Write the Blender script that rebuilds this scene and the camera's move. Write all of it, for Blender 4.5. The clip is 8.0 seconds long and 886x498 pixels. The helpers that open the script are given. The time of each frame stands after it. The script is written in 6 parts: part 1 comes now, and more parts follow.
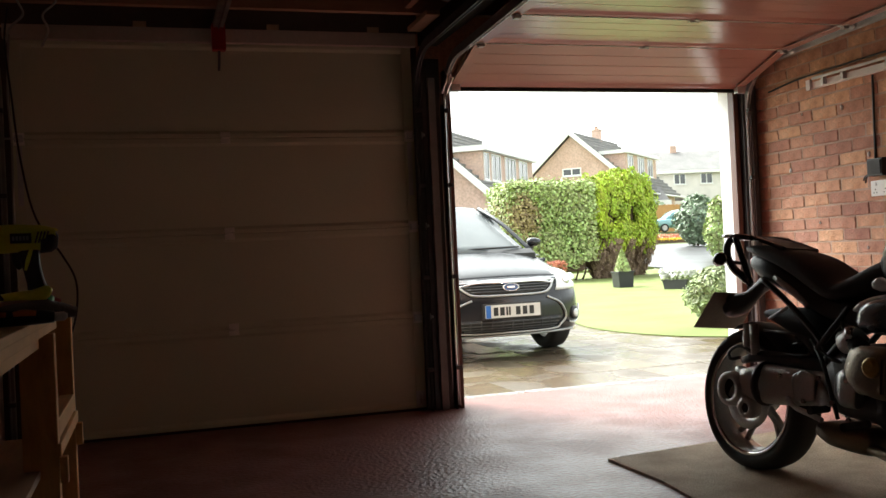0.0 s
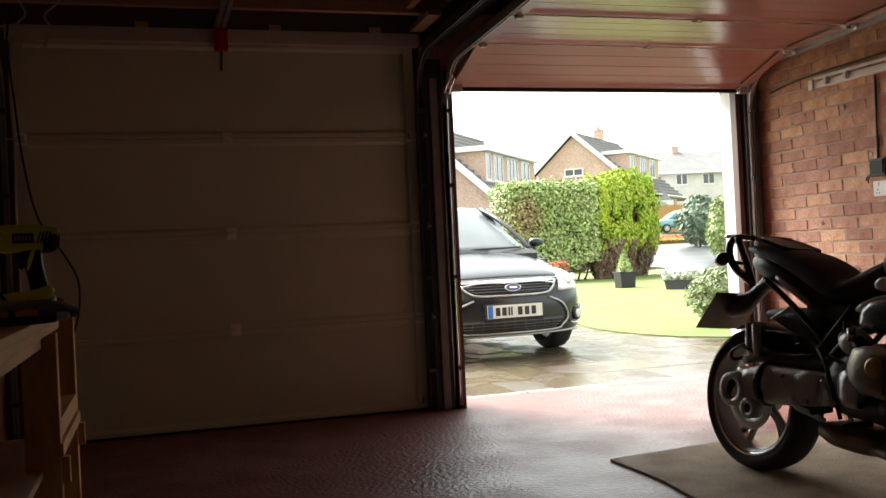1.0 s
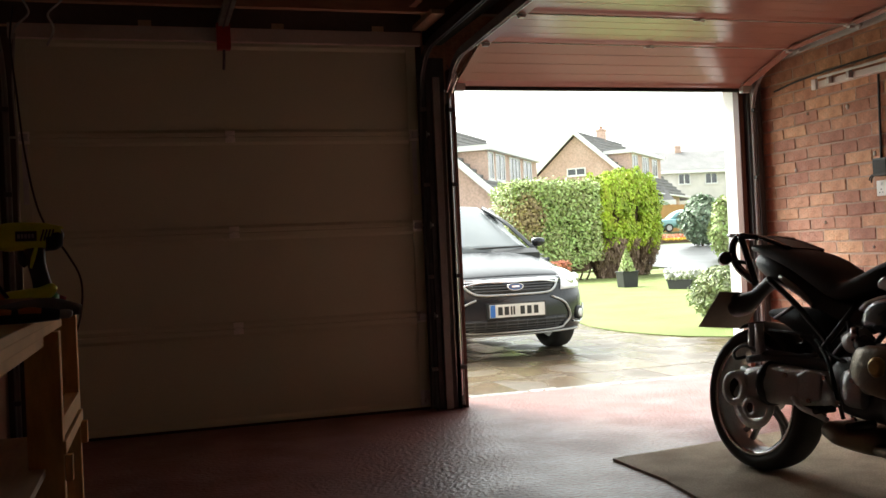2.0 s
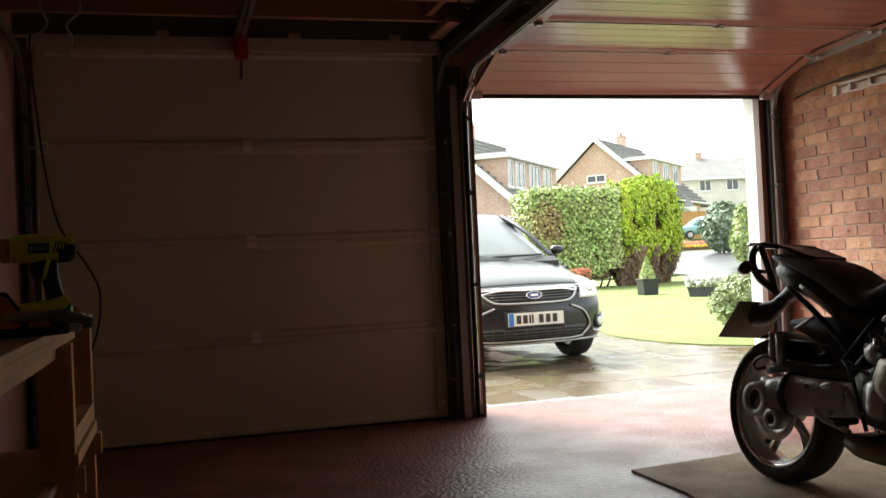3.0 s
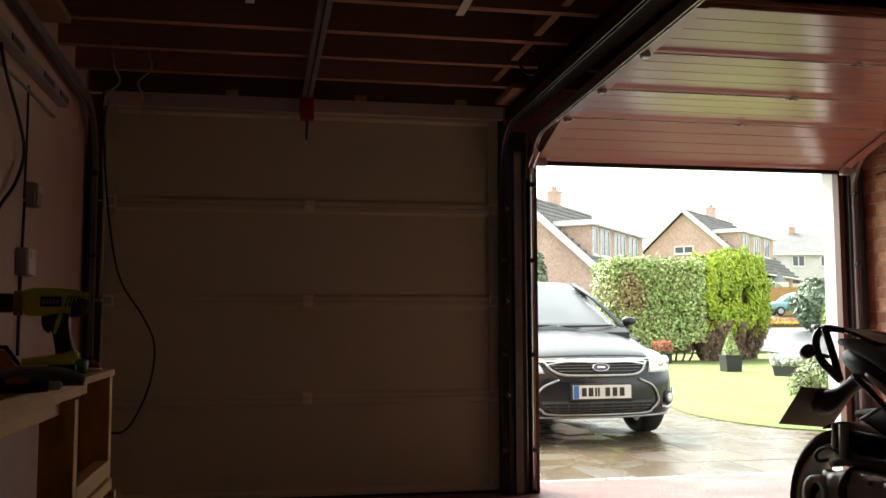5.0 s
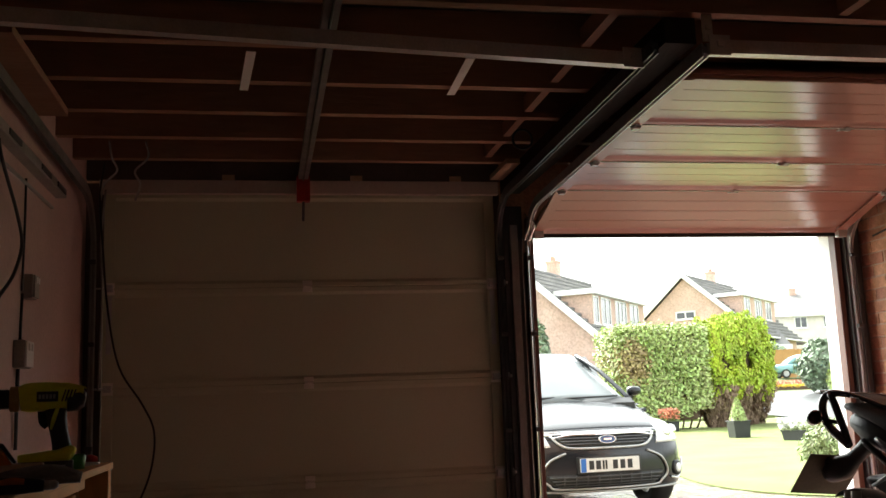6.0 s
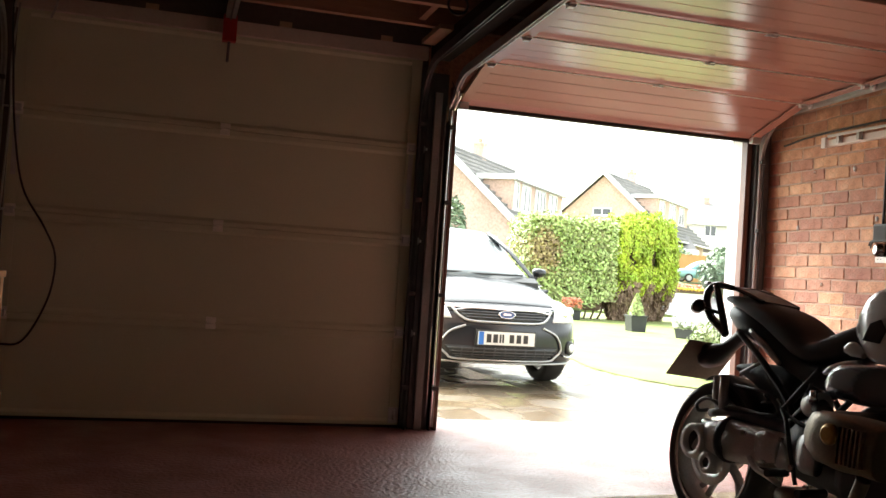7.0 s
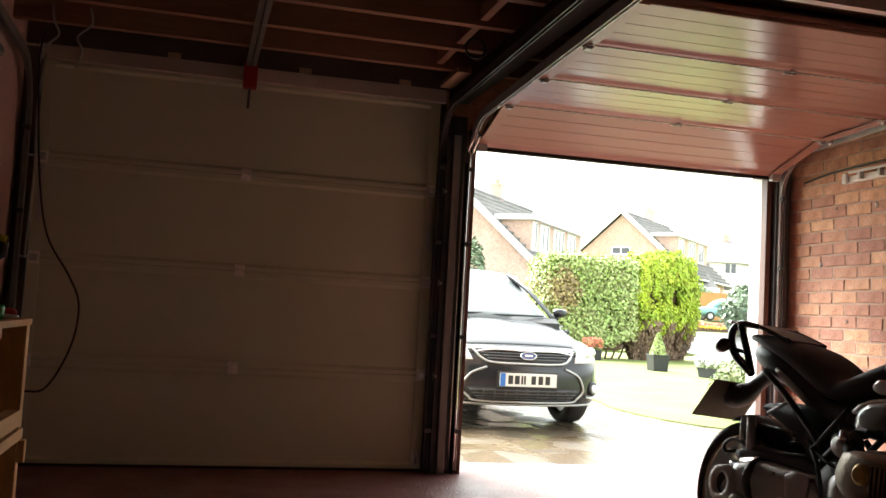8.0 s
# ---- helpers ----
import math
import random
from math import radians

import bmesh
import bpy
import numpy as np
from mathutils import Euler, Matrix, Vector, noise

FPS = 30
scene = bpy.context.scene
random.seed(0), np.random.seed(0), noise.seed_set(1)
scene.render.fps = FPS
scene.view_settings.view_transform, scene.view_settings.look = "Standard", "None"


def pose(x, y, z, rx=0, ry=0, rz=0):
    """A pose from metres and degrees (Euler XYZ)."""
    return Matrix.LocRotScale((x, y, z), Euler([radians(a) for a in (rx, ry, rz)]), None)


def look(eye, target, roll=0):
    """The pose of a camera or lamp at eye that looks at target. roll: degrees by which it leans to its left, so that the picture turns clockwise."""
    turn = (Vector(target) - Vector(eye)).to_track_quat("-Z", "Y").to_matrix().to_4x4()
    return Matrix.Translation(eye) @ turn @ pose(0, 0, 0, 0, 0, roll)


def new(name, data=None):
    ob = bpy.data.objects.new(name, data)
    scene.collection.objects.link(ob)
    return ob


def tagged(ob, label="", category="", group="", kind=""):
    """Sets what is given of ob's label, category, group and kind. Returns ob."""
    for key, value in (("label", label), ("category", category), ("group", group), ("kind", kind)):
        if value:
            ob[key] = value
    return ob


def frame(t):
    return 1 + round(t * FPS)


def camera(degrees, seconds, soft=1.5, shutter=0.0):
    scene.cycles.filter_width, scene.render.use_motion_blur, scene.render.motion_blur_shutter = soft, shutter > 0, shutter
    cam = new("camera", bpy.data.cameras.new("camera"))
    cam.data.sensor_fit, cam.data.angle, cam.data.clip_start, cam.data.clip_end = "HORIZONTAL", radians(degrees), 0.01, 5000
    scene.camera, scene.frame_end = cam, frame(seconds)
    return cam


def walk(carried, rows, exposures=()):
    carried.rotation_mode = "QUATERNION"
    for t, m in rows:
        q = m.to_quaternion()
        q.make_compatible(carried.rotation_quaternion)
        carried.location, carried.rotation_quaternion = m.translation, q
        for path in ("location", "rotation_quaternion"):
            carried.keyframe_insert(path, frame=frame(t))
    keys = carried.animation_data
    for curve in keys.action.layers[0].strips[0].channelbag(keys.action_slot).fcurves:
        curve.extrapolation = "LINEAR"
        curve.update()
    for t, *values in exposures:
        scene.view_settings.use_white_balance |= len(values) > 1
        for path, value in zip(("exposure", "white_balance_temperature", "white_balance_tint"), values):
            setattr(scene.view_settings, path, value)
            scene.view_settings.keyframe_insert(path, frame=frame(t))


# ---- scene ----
cam = camera(50.0, 8.0)
PATH = [
    (0, (-0.43, -5.535, 0.933), (0.163, -3.625, 0.945), -2.7),
    (0.5, (-0.429, -5.533, 0.933), (0.163, -3.622, 0.944), -2.7),
    (1, (-0.43, -5.534, 0.932), (0.159, -3.623, 0.945), -2.7),
    (2.5, (-0.431, -5.527, 0.93), (0.146, -3.612, 0.942), -2.5),
    (3, (-0.41, -5.515, 0.939), (0.135, -3.591, 0.968), -2.7),
    (3.5, (-0.33, -5.501, 0.951), (0.162, -3.564, 1.005), -1.6),
    (4, (-0.254, -5.496, 0.958), (0.154, -3.541, 1.067), 1.0),
    (4.2, (-0.241, -5.505, 0.964), (0.177, -3.553, 1.08), 1.6),
    (5.3, (-0.236, -5.458, 0.949), (0.118, -3.502, 1.164), -0.9),
    (5.5, (-0.231, -5.462, 0.954), (0.108, -3.508, 1.211), -0.9),
    (6, (-0.231, -5.467, 0.966), (0.142, -3.528, 1.287), -2.2),
    (6.2, (-0.219, -5.477, 0.957), (0.179, -3.542, 1.287), -0.35),
    (6.5, (-0.201, -5.493, 0.943), (0.246, -3.564, 1.223), 2.1),
    (6.8, (-0.2, -5.498, 0.919), (0.32, -3.572, 1.06), 3.05),
    (7, (-0.199, -5.502, 0.903), (0.341, -3.577, 0.964), 3.9),
    (7.2, (-0.201, -5.505, 0.899), (0.341, -3.577, 0.937), 4.05),
    (7.5, (-0.203, -5.51, 0.894), (0.303, -3.576, 0.962), 3.5),
    (7.8, (-0.207, -5.504, 0.901), (0.286, -3.571, 1.002), 4.2),
    (8, (-0.21, -5.5, 0.906), (0.286, -3.568, 1.051), 3.2),
]
walk(cam, [(t, look(eye, target, roll)) for t, eye, target, roll in PATH],
     [(0, 2.25, 6500, 2), (4.2, 2.25, 6500, 2), (5.5, 2.3, 6500, 2), (6.0, 2.6, 6500, 2), (6.5, 2.9, 6500, 2), (7.0, 3.0, 6500, 2), (8, 2.95, 6500, 2)])

# ---- daylight: a bright overcast sky ----
world = bpy.data.worlds.new("overcast")
scene.world = world
world.use_nodes = True
wn, wl = world.node_tree.nodes, world.node_tree.links
wn.clear()
sky = wn.new("ShaderNodeTexSky")
sky.sky_type = "NISHITA"
sky.sun_disc = False
sky.sun_elevation, sky.sun_rotation = radians(48), radians(-24)
sky.air_density, sky.dust_density, sky.ozone_density = 1.0, 4.0, 1.0
soft_sky = wn.new("ShaderNodeHueSaturation")
soft_sky.inputs["Saturation"].default_value = 0.12
wback = wn.new("ShaderNodeBackground")
wback.inputs["Strength"].default_value = 0.15
wout = wn.new("ShaderNodeOutputWorld")
wl.new(sky.outputs[0], soft_sky.inputs["Color"])
wl.new(soft_sky.outputs[0], wback.inputs["Color"])
wl.new(wback.outputs[0], wout.inputs["Surface"])
sun = new("sun", bpy.data.lights.new("sun", "SUN"))
sun.data.energy, sun.data.angle, sun.data.color = 1.5, radians(25), (1.0, 0.97, 0.93)
sun.matrix_world = look((-7, 15.5, 18.9), (0, 0, 0))

# ---- materials ----
def rgba(c):
    return (c[0], c[1], c[2], 1.0)


def material(name, base, rough=0.6, metal=0.0, second=None, scale=6.0, amount=0.5, grain=60.0, bump=0.1,
             spread=0.12, coat=0.0, random_tint=0.0, stretch=(1, 1, 1), specular=0.5, island=False, rough_low=None, rough_high=None):
    """Two scales of variation: broad stains between base and second, fine grain in value, roughness and relief."""
    m = bpy.data.materials.new(name)
    m.use_nodes = True
    n, l = m.node_tree.nodes, m.node_tree.links
    b = n["Principled BSDF"]
    b.inputs["Metallic"].default_value = metal
    b.inputs["Coat Weight"].default_value = coat
    b.inputs["Coat Roughness"].default_value = 0.05
    b.inputs["Specular IOR Level"].default_value = specular
    co = n.new("ShaderNodeTexCoord")
    mp = n.new("ShaderNodeMapping")
    mp.inputs["Scale"].default_value = stretch
    l.new(co.outputs["Object"], mp.inputs["Vector"])
    big = n.new("ShaderNodeTexNoise")
    big.inputs["Scale"].default_value = scale
    big.inputs["Detail"].default_value = 6
    fine = n.new("ShaderNodeTexNoise")
    fine.inputs["Scale"].default_value = grain
    fine.inputs["Detail"].default_value = 4
    l.new(mp.outputs[0], big.inputs["Vector"])
    l.new(mp.outputs[0], fine.inputs["Vector"])
    ramp = n.new("ShaderNodeMapRange")
    ramp.inputs["From Min"].default_value, ramp.inputs["From Max"].default_value = 0.35, 0.68
    ramp.inputs["To Max"].default_value = amount
    l.new(big.outputs["Fac"], ramp.inputs["Value"])
    mix = n.new("ShaderNodeMix")
    mix.data_type = "RGBA"
    mix.inputs[6].default_value = rgba(base)
    mix.inputs[7].default_value = rgba(second or [c * 0.7 for c in base])
    l.new(ramp.outputs[0], mix.inputs[0])
    hsv = n.new("ShaderNodeHueSaturation")
    val = n.new("ShaderNodeMapRange")
    val.inputs["From Min"].default_value, val.inputs["From Max"].default_value = 0.25, 0.75
    val.inputs["To Min"].default_value, val.inputs["To Max"].default_value = 1 - spread, 1 + spread
    l.new(fine.outputs["Fac"], val.inputs["Value"])
    last = val.outputs[0]
    if random_tint:
        if island:
            src = n.new("ShaderNodeNewGeometry").outputs["Random Per Island"]
        else:
            src = n.new("ShaderNodeObjectInfo").outputs["Random"]
        rnd = n.new("ShaderNodeMapRange")
        rnd.inputs["To Min"].default_value, rnd.inputs["To Max"].default_value = 1 - random_tint, 1 + random_tint
        l.new(src, rnd.inputs["Value"])
        mul = n.new("ShaderNodeMath")
        mul.operation = "MULTIPLY"
        l.new(last, mul.inputs[0])
        l.new(rnd.outputs[0], mul.inputs[1])
        last = mul.outputs[0]
        hue = n.new("ShaderNodeMapRange")
        hue.inputs["To Min"].default_value, hue.inputs["To Max"].default_value = 0.5 - random_tint * 0.05, 0.5 + random_tint * 0.05
        l.new(src, hue.inputs["Value"])
        l.new(hue.outputs[0], hsv.inputs["Hue"])
    l.new(last, hsv.inputs["Value"])
    l.new(mix.outputs[2], hsv.inputs["Color"])
    l.new(hsv.outputs[0], b.inputs["Base Color"])
    rr = n.new("ShaderNodeMapRange")
    rr.inputs["To Min"].default_value, rr.inputs["To Max"].default_value = max(0.02, rough * 0.75), min(1.0, rough * 1.25)
    if rough_low is not None:
        rr.inputs["From Min"].default_value, rr.inputs["From Max"].default_value = 0.38, 0.62
        rr.inputs["To Min"].default_value, rr.inputs["To Max"].default_value = rough_low, rough_high
    l.new(big.outputs["Fac"], rr.inputs["Value"])
    l.new(rr.outputs[0], b.inputs["Roughness"])
    if bump:
        bp = n.new("ShaderNodeBump")
        bp.inputs["Strength"].default_value = bump
        bp.inputs["Distance"].default_value = 0.01
        l.new(fine.outputs["Fac"], bp.inputs["Height"])
        l.new(bp.outputs[0], b.inputs["Normal"])
    return m


FLOOR_RED = material("red floor paint", (0.25, 0.105, 0.092), 0.36, second=(0.17, 0.068, 0.06), scale=2.5, amount=0.7, grain=48, bump=0.9, spread=0.3, specular=0.42, rough_low=0.30, rough_high=0.48)
BRICK = material("red brick", (0.54, 0.295, 0.20), 0.85, second=(0.40, 0.185, 0.115), scale=9, amount=0.8, grain=55, bump=0.6, spread=0.24, random_tint=0.27)
BRICK_JOINED = material("red brick of the far rows", (0.54, 0.295, 0.20), 0.85, second=(0.40, 0.185, 0.115), scale=9, amount=0.8, grain=55, bump=0.6, spread=0.24, random_tint=0.27, island=True)
MORTAR = material("mortar", (0.50, 0.37, 0.29), 0.95, second=(0.40, 0.26, 0.19), scale=5, grain=120, bump=0.5)
PLASTER = material("painted wall", (0.62, 0.46, 0.42), 0.85, second=(0.5, 0.36, 0.32), scale=2.2, amount=0.6, grain=40, bump=0.25, spread=0.06)
DOOR_PAINT = material("brown door skin", (0.61, 0.63, 0.475), 0.45, second=(0.57, 0.59, 0.44), scale=1.5, amount=0.5, grain=90, bump=0.05, spread=0.03)
DOOR_GLOSS = material("glossy brown door skin", (0.42, 0.21, 0.165), 0.22, second=(0.39, 0.19, 0.15), scale=1.5, amount=0.5, grain=90, bump=0.02, spread=0.03, specular=0.8)
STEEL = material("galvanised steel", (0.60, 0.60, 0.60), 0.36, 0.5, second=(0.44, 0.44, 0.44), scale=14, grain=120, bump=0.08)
DARK_STEEL = material("dark grey steel", (0.085, 0.088, 0.092), 0.42, 0.3, second=(0.05, 0.05, 0.052), scale=14, grain=120, bump=0.1)
JOIST = material("red-brown joist timber", (0.34, 0.19, 0.125), 0.75, second=(0.27, 0.125, 0.08), scale=4, grain=50, bump=0.3, stretch=(0.15, 1, 1))
DECK = material("dark roof boards", (0.10, 0.08, 0.066), 0.85, scale=4, grain=40, bump=0.3, stretch=(1, 0.2, 1))
PALE_TIMBER = material("pale planed timber", (0.72, 0.39, 0.14), 0.65, second=(0.56, 0.28, 0.09), scale=5, grain=45, bump=0.2, stretch=(1, 0.12, 0.3), spread=0.18)
ROUGH_PINE = material("rough pine", (0.52, 0.36, 0.24), 0.7, second=(0.4, 0.26, 0.16), scale=5, grain=45, bump=0.25, stretch=(1, 0.2, 1))
WHITE_PAINT = material("white paint", (0.80, 0.80, 0.78), 0.45, second=(0.72, 0.72, 0.7), scale=3, grain=60, bump=0.05, spread=0.03)
HEADER_PAINT = material("off-white header board", (0.58, 0.50, 0.44), 0.6, scale=3, grain=60, bump=0.1, spread=0.06)
FRAME_WOOD = material("red-stained timber", (0.125, 0.055, 0.038), 0.5, second=(0.085, 0.042, 0.03), scale=4, grain=40, bump=0.2, stretch=(1, 1, 0.1))
BLACK = material("black plastic", (0.018, 0.018, 0.019), 0.45, scale=8, grain=150, bump=0.08)
RUBBER = material("black rubber", (0.022, 0.021, 0.02), 0.7, second=(0.035, 0.033, 0.03), scale=10, grain=90, bump=0.15)
RED_PLASTIC = material("red plastic", (0.42, 0.02, 0.02), 0.4, scale=8, grain=90, bump=0.05)
GREY_PLASTIC = material("grey plastic", (0.36, 0.35, 0.33), 0.5, scale=8, grain=90, bump=0.05)
MAT = material("carpet offcut", (0.50, 0.40, 0.28), 0.95, second=(0.34, 0.26, 0.18), scale=5, amount=0.9, grain=160, bump=0.8, spread=0.3)
SLAB = material("wet paving slab", (0.15, 0.108, 0.066), 0.2, second=(0.085, 0.07, 0.052), scale=1.5, amount=0.95, grain=85, bump=0.3, spread=0.5, random_tint=0.14, rough_low=0.05, rough_high=0.48, specular=0.26)
SETT = material("grey block paving", (0.34, 0.345, 0.35), 0.4, second=(0.24, 0.24, 0.24), scale=6, grain=90, bump=0.3, random_tint=0.18, specular=0.2)
GRIT = material("wet grit", (0.34, 0.30, 0.25), 0.6, second=(0.15, 0.13, 0.11), scale=30, grain=150, bump=0.8, spread=0.5)
EARTH = material("ground", (0.16, 0.19, 0.07), 0.9, second=(0.12, 0.12, 0.07), scale=0.3, grain=30, bump=0.4)
LAWN = material("mown lawn", (0.155, 0.195, 0.065), 0.9, second=(0.22, 0.245, 0.10), scale=1.1, amount=0.95, grain=90, bump=0.9, spread=0.45, specular=0.12)
ASPHALT = material("wet asphalt", (0.10, 0.10, 0.105), 0.35, scale=0.8, grain=90, bump=0.3)
CAR_PAINT = material("dark grey car paint", (0.017, 0.018, 0.022), 0.2, 0.1, second=(0.028, 0.029, 0.033), scale=2, grain=320, bump=0.06, spread=0.3, coat=0.0, specular=0.5)
CHROME = material("chrome", (0.75, 0.75, 0.76), 0.12, 1.0, scale=5, grain=100, bump=0.01, spread=0.03)
GRILLE = material("dark satin grille bars", (0.075, 0.075, 0.08), 0.3, 0.3, scale=8, grain=90, bump=0.05)
LENS = material("clear lamp lens", (0.72, 0.74, 0.76), 0.08, second=(0.55, 0.57, 0.6), scale=9, grain=40, bump=0.03, coat=1.0)
SCREEN = material("rain-wet windscreen", (0.14, 0.155, 0.16), 0.2, second=(0.19, 0.205, 0.21), scale=3, grain=250, bump=0.12, coat=0.0, specular=0.36)
DARK_GLASS = material("dark window glass", (0.03, 0.035, 0.04), 0.05, scale=2, grain=40, bump=0.0, coat=1.0, specular=0.8)
PLATE_WHITE = material("white plate", (0.78, 0.78, 0.76), 0.35, scale=8, grain=60, bump=0.0, spread=0.02)
PLATE_BLUE = material("blue plate band", (0.03, 0.16, 0.55), 0.35, scale=8, grain=60, bump=0.0, spread=0.02)
LOGO_BLUE = material("blue badge", (0.05, 0.09, 0.22), 0.2, scale=8, grain=60, bump=0.0, spread=0.02)
ALLOY = material("grey alloy", (0.48, 0.48, 0.48), 0.35, 0.7, scale=9, grain=120, bump=0.06)
ENGINE = material("bronze-grey engine casting", (0.24, 0.195, 0.135), 0.4, 0.7, second=(0.14, 0.115, 0.085), scale=9, grain=120, bump=0.12)
CASTING = material("pale cast aluminium", (0.50, 0.49, 0.47), 0.42, 0.55, second=(0.36, 0.35, 0.34), scale=9, grain=120, bump=0.1)
SEAT = material("black seat vinyl", (0.02, 0.02, 0.021), 0.55, second=(0.028, 0.028, 0.028), scale=12, grain=220, bump=0.25)
TANK_WHITE = material("white tank paint", (0.80, 0.80, 0.80), 0.2, scale=4, grain=90, bump=0.0, spread=0.02, coat=1.0)
GREY_PAINT = material("dark grey panel paint", (0.07, 0.08, 0.10), 0.25, 0.4, scale=4, grain=200, bump=0.0, coat=1.0)
PLATE_BACK = material("weathered plate back", (0.26, 0.19, 0.15), 0.5, scale=8, grain=90, bump=0.1)
AMBER = material("smoked indicator lens", (0.05, 0.03, 0.02), 0.15, scale=8, grain=90, bump=0.0)
BRASS = material("tarnished brass", (0.5, 0.36, 0.14), 0.4, 0.9, scale=12, grain=90, bump=0.1)
LIME = material("lime green tool plastic", (0.78, 0.82, 0.04), 0.4, second=(0.70, 0.74, 0.04), scale=9, grain=150, bump=0.08, spread=0.06)
ORANGE = material("orange plastic", (0.75, 0.22, 0.02), 0.45, scale=9, grain=150, bump=0.08, spread=0.06)
GREEN_PLASTIC = material("green plastic", (0.05, 0.30, 0.05), 0.4, scale=9, grain=150, bump=0.05)
CLEAR_PLASTIC = material("cloudy plastic", (0.45, 0.46, 0.46), 0.3, scale=6, grain=90, bump=0.1)
CLOTH = material("grey cloth", (0.20, 0.19, 0.18), 0.95, scale=14, grain=200, bump=0.5)
HEDGE_LEAF = material("privet leaf", (0.33, 0.41, 0.14), 0.45, second=(0.46, 0.50, 0.22), scale=0.9, amount=0.8, grain=60, bump=0.0, spread=0.15, random_tint=0.55, island=True)
HEDGE_DRY = material("browned privet leaf", (0.38, 0.28, 0.15), 0.6, second=(0.30, 0.27, 0.10), scale=2, grain=60, bump=0.0, spread=0.15, random_tint=0.4, island=True)
GOLD_LEAF = material("golden cypress foliage", (0.49, 0.56, 0.045), 0.6, second=(0.25, 0.35, 0.04), scale=1.6, amount=0.9, grain=40, bump=0.0, spread=0.2, random_tint=0.45, island=True)
DEAD_TWIG = material("dead cypress twigs", (0.27, 0.18, 0.13), 0.9, second=(0.19, 0.13, 0.09), scale=2, grain=40, bump=0.0, spread=0.2, random_tint=0.4, island=True)
BARK = material("bark", (0.14, 0.09, 0.06), 0.9, scale=6, grain=60, bump=0.6, stretch=(1, 1, 0.2))
# leaf colour lightened to carry the haze over the far shrubs
DARK_LEAF = material("shrub leaf lightened for haze", (0.19, 0.25, 0.155), 0.5, second=(0.25, 0.31, 0.20), scale=1.5, grain=60, bump=0.0, random_tint=0.45, island=True)
PALE_LEAF = material("variegated leaf", (0.20, 0.26, 0.10), 0.5, second=(0.34, 0.36, 0.2), scale=6, amount=0.8, grain=60, bump=0.0, random_tint=0.4, island=True)
WHITE_PETAL = material("white petal", (0.82, 0.82, 0.78), 0.6, grain=60, bump=0.0, random_tint=0.12, island=True)
YELLOW_PETAL = material("yellow petal", (0.75, 0.50, 0.03), 0.6, grain=60, bump=0.0, random_tint=0.2, island=True)
RED_PETAL = material("coral petal", (0.72, 0.28, 0.18), 0.6, grain=60, bump=0.0, random_tint=0.25, island=True)
# haze is mixed into the house brick, roof tile and teal paint colours
HOUSE_BRICK = material("pink house brick paled for haze", (0.60, 0.43, 0.355), 0.9, second=(0.50, 0.335, 0.265), scale=1.2, amount=0.7, grain=9, bump=0.2, spread=0.22)
HOUSE_RENDER = material("pale render", (0.72, 0.68, 0.64), 0.9, scale=1, grain=30, bump=0.1, spread=0.05)
ROOF_TILE = material("grey roof tile lightened for haze", (0.22, 0.215, 0.21), 0.8, second=(0.28, 0.27, 0.265), scale=1, amount=0.7, grain=14, bump=0.3, spread=0.18, specular=0.08)
TEAL = material("teal car paint paled for haze", (0.22, 0.42, 0.45), 0.3, scale=3, grain=90, bump=0.0, coat=1.0, spread=0.03)
FENCE = material("orange larch fence", (0.50, 0.27, 0.10), 0.8, scale=2, grain=20, bump=0.2)
# near-white base stands in for glints on steel edges and hinges
GLINT_ZINC = material("zinc with glint in its pale base", (0.93, 0.91, 0.84), 0.35, 0.2, scale=14, grain=120, bump=0.05, spread=0.06)

# ---- building helpers ----
def box(bm, x0, x1, y0, y1, z0, z1, bevel=0.0):
    vs = [bm.verts.new((x, y, z)) for x in (x0, x1) for y in (y0, y1) for z in (z0, z1)]
    fs = [bm.faces.new([vs[i] for i in q]) for q in ((0, 1, 3, 2), (4, 6, 7, 5), (0, 4, 5, 1), (2, 3, 7, 6), (0, 2, 6, 4), (1, 5, 7, 3))]
    if bevel:
        es = list({e for f in fs for e in f.edges})
        bmesh.ops.bevel(bm, geom=es, offset=bevel, segments=2, affect="EDGES", profile=0.6)
    return bm


def boxed(x0, x1, y0, y1, z0, z1, bevel=0.0):
    return box(bmesh.new(), x0, x1, y0, y1, z0, z1, bevel)


def oriented(bm, m, sx, sy, sz, bevel=0.0):
    """A box of that size centred on the pose m."""
    t = boxed(-sx / 2, sx / 2, -sy / 2, sy / 2, -sz / 2, sz / 2, bevel)
    return merge(bm, t, m)


def merge(bm, other, m=None):
    if m is not None:
        other.transform(m)
    me = bpy.data.meshes.new("tmp")
    other.to_mesh(me)
    bm.from_mesh(me)
    bpy.data.meshes.remove(me)
    other.free()
    return bm


def smooth_path(points, steps=6):
    """Catmull-Rom through the points."""
    p = [Vector(q) for q in points]
    if len(p) < 3:
        return p
    p = [p[0] * 2 - p[1]] + p + [p[-1] * 2 - p[-2]]
    out = []
    for i in range(1, len(p) - 2):
        a, b, c, d = p[i - 1:i + 3]
        for s in range(steps):
            t = s / steps
            out.append(0.5 * ((2 * b) + (c - a) * t + (2 * a - 5 * b + 4 * c - d) * t * t + (3 * b - a - 3 * c + d) * t ** 3))
    out.append(p[-2])
    return out


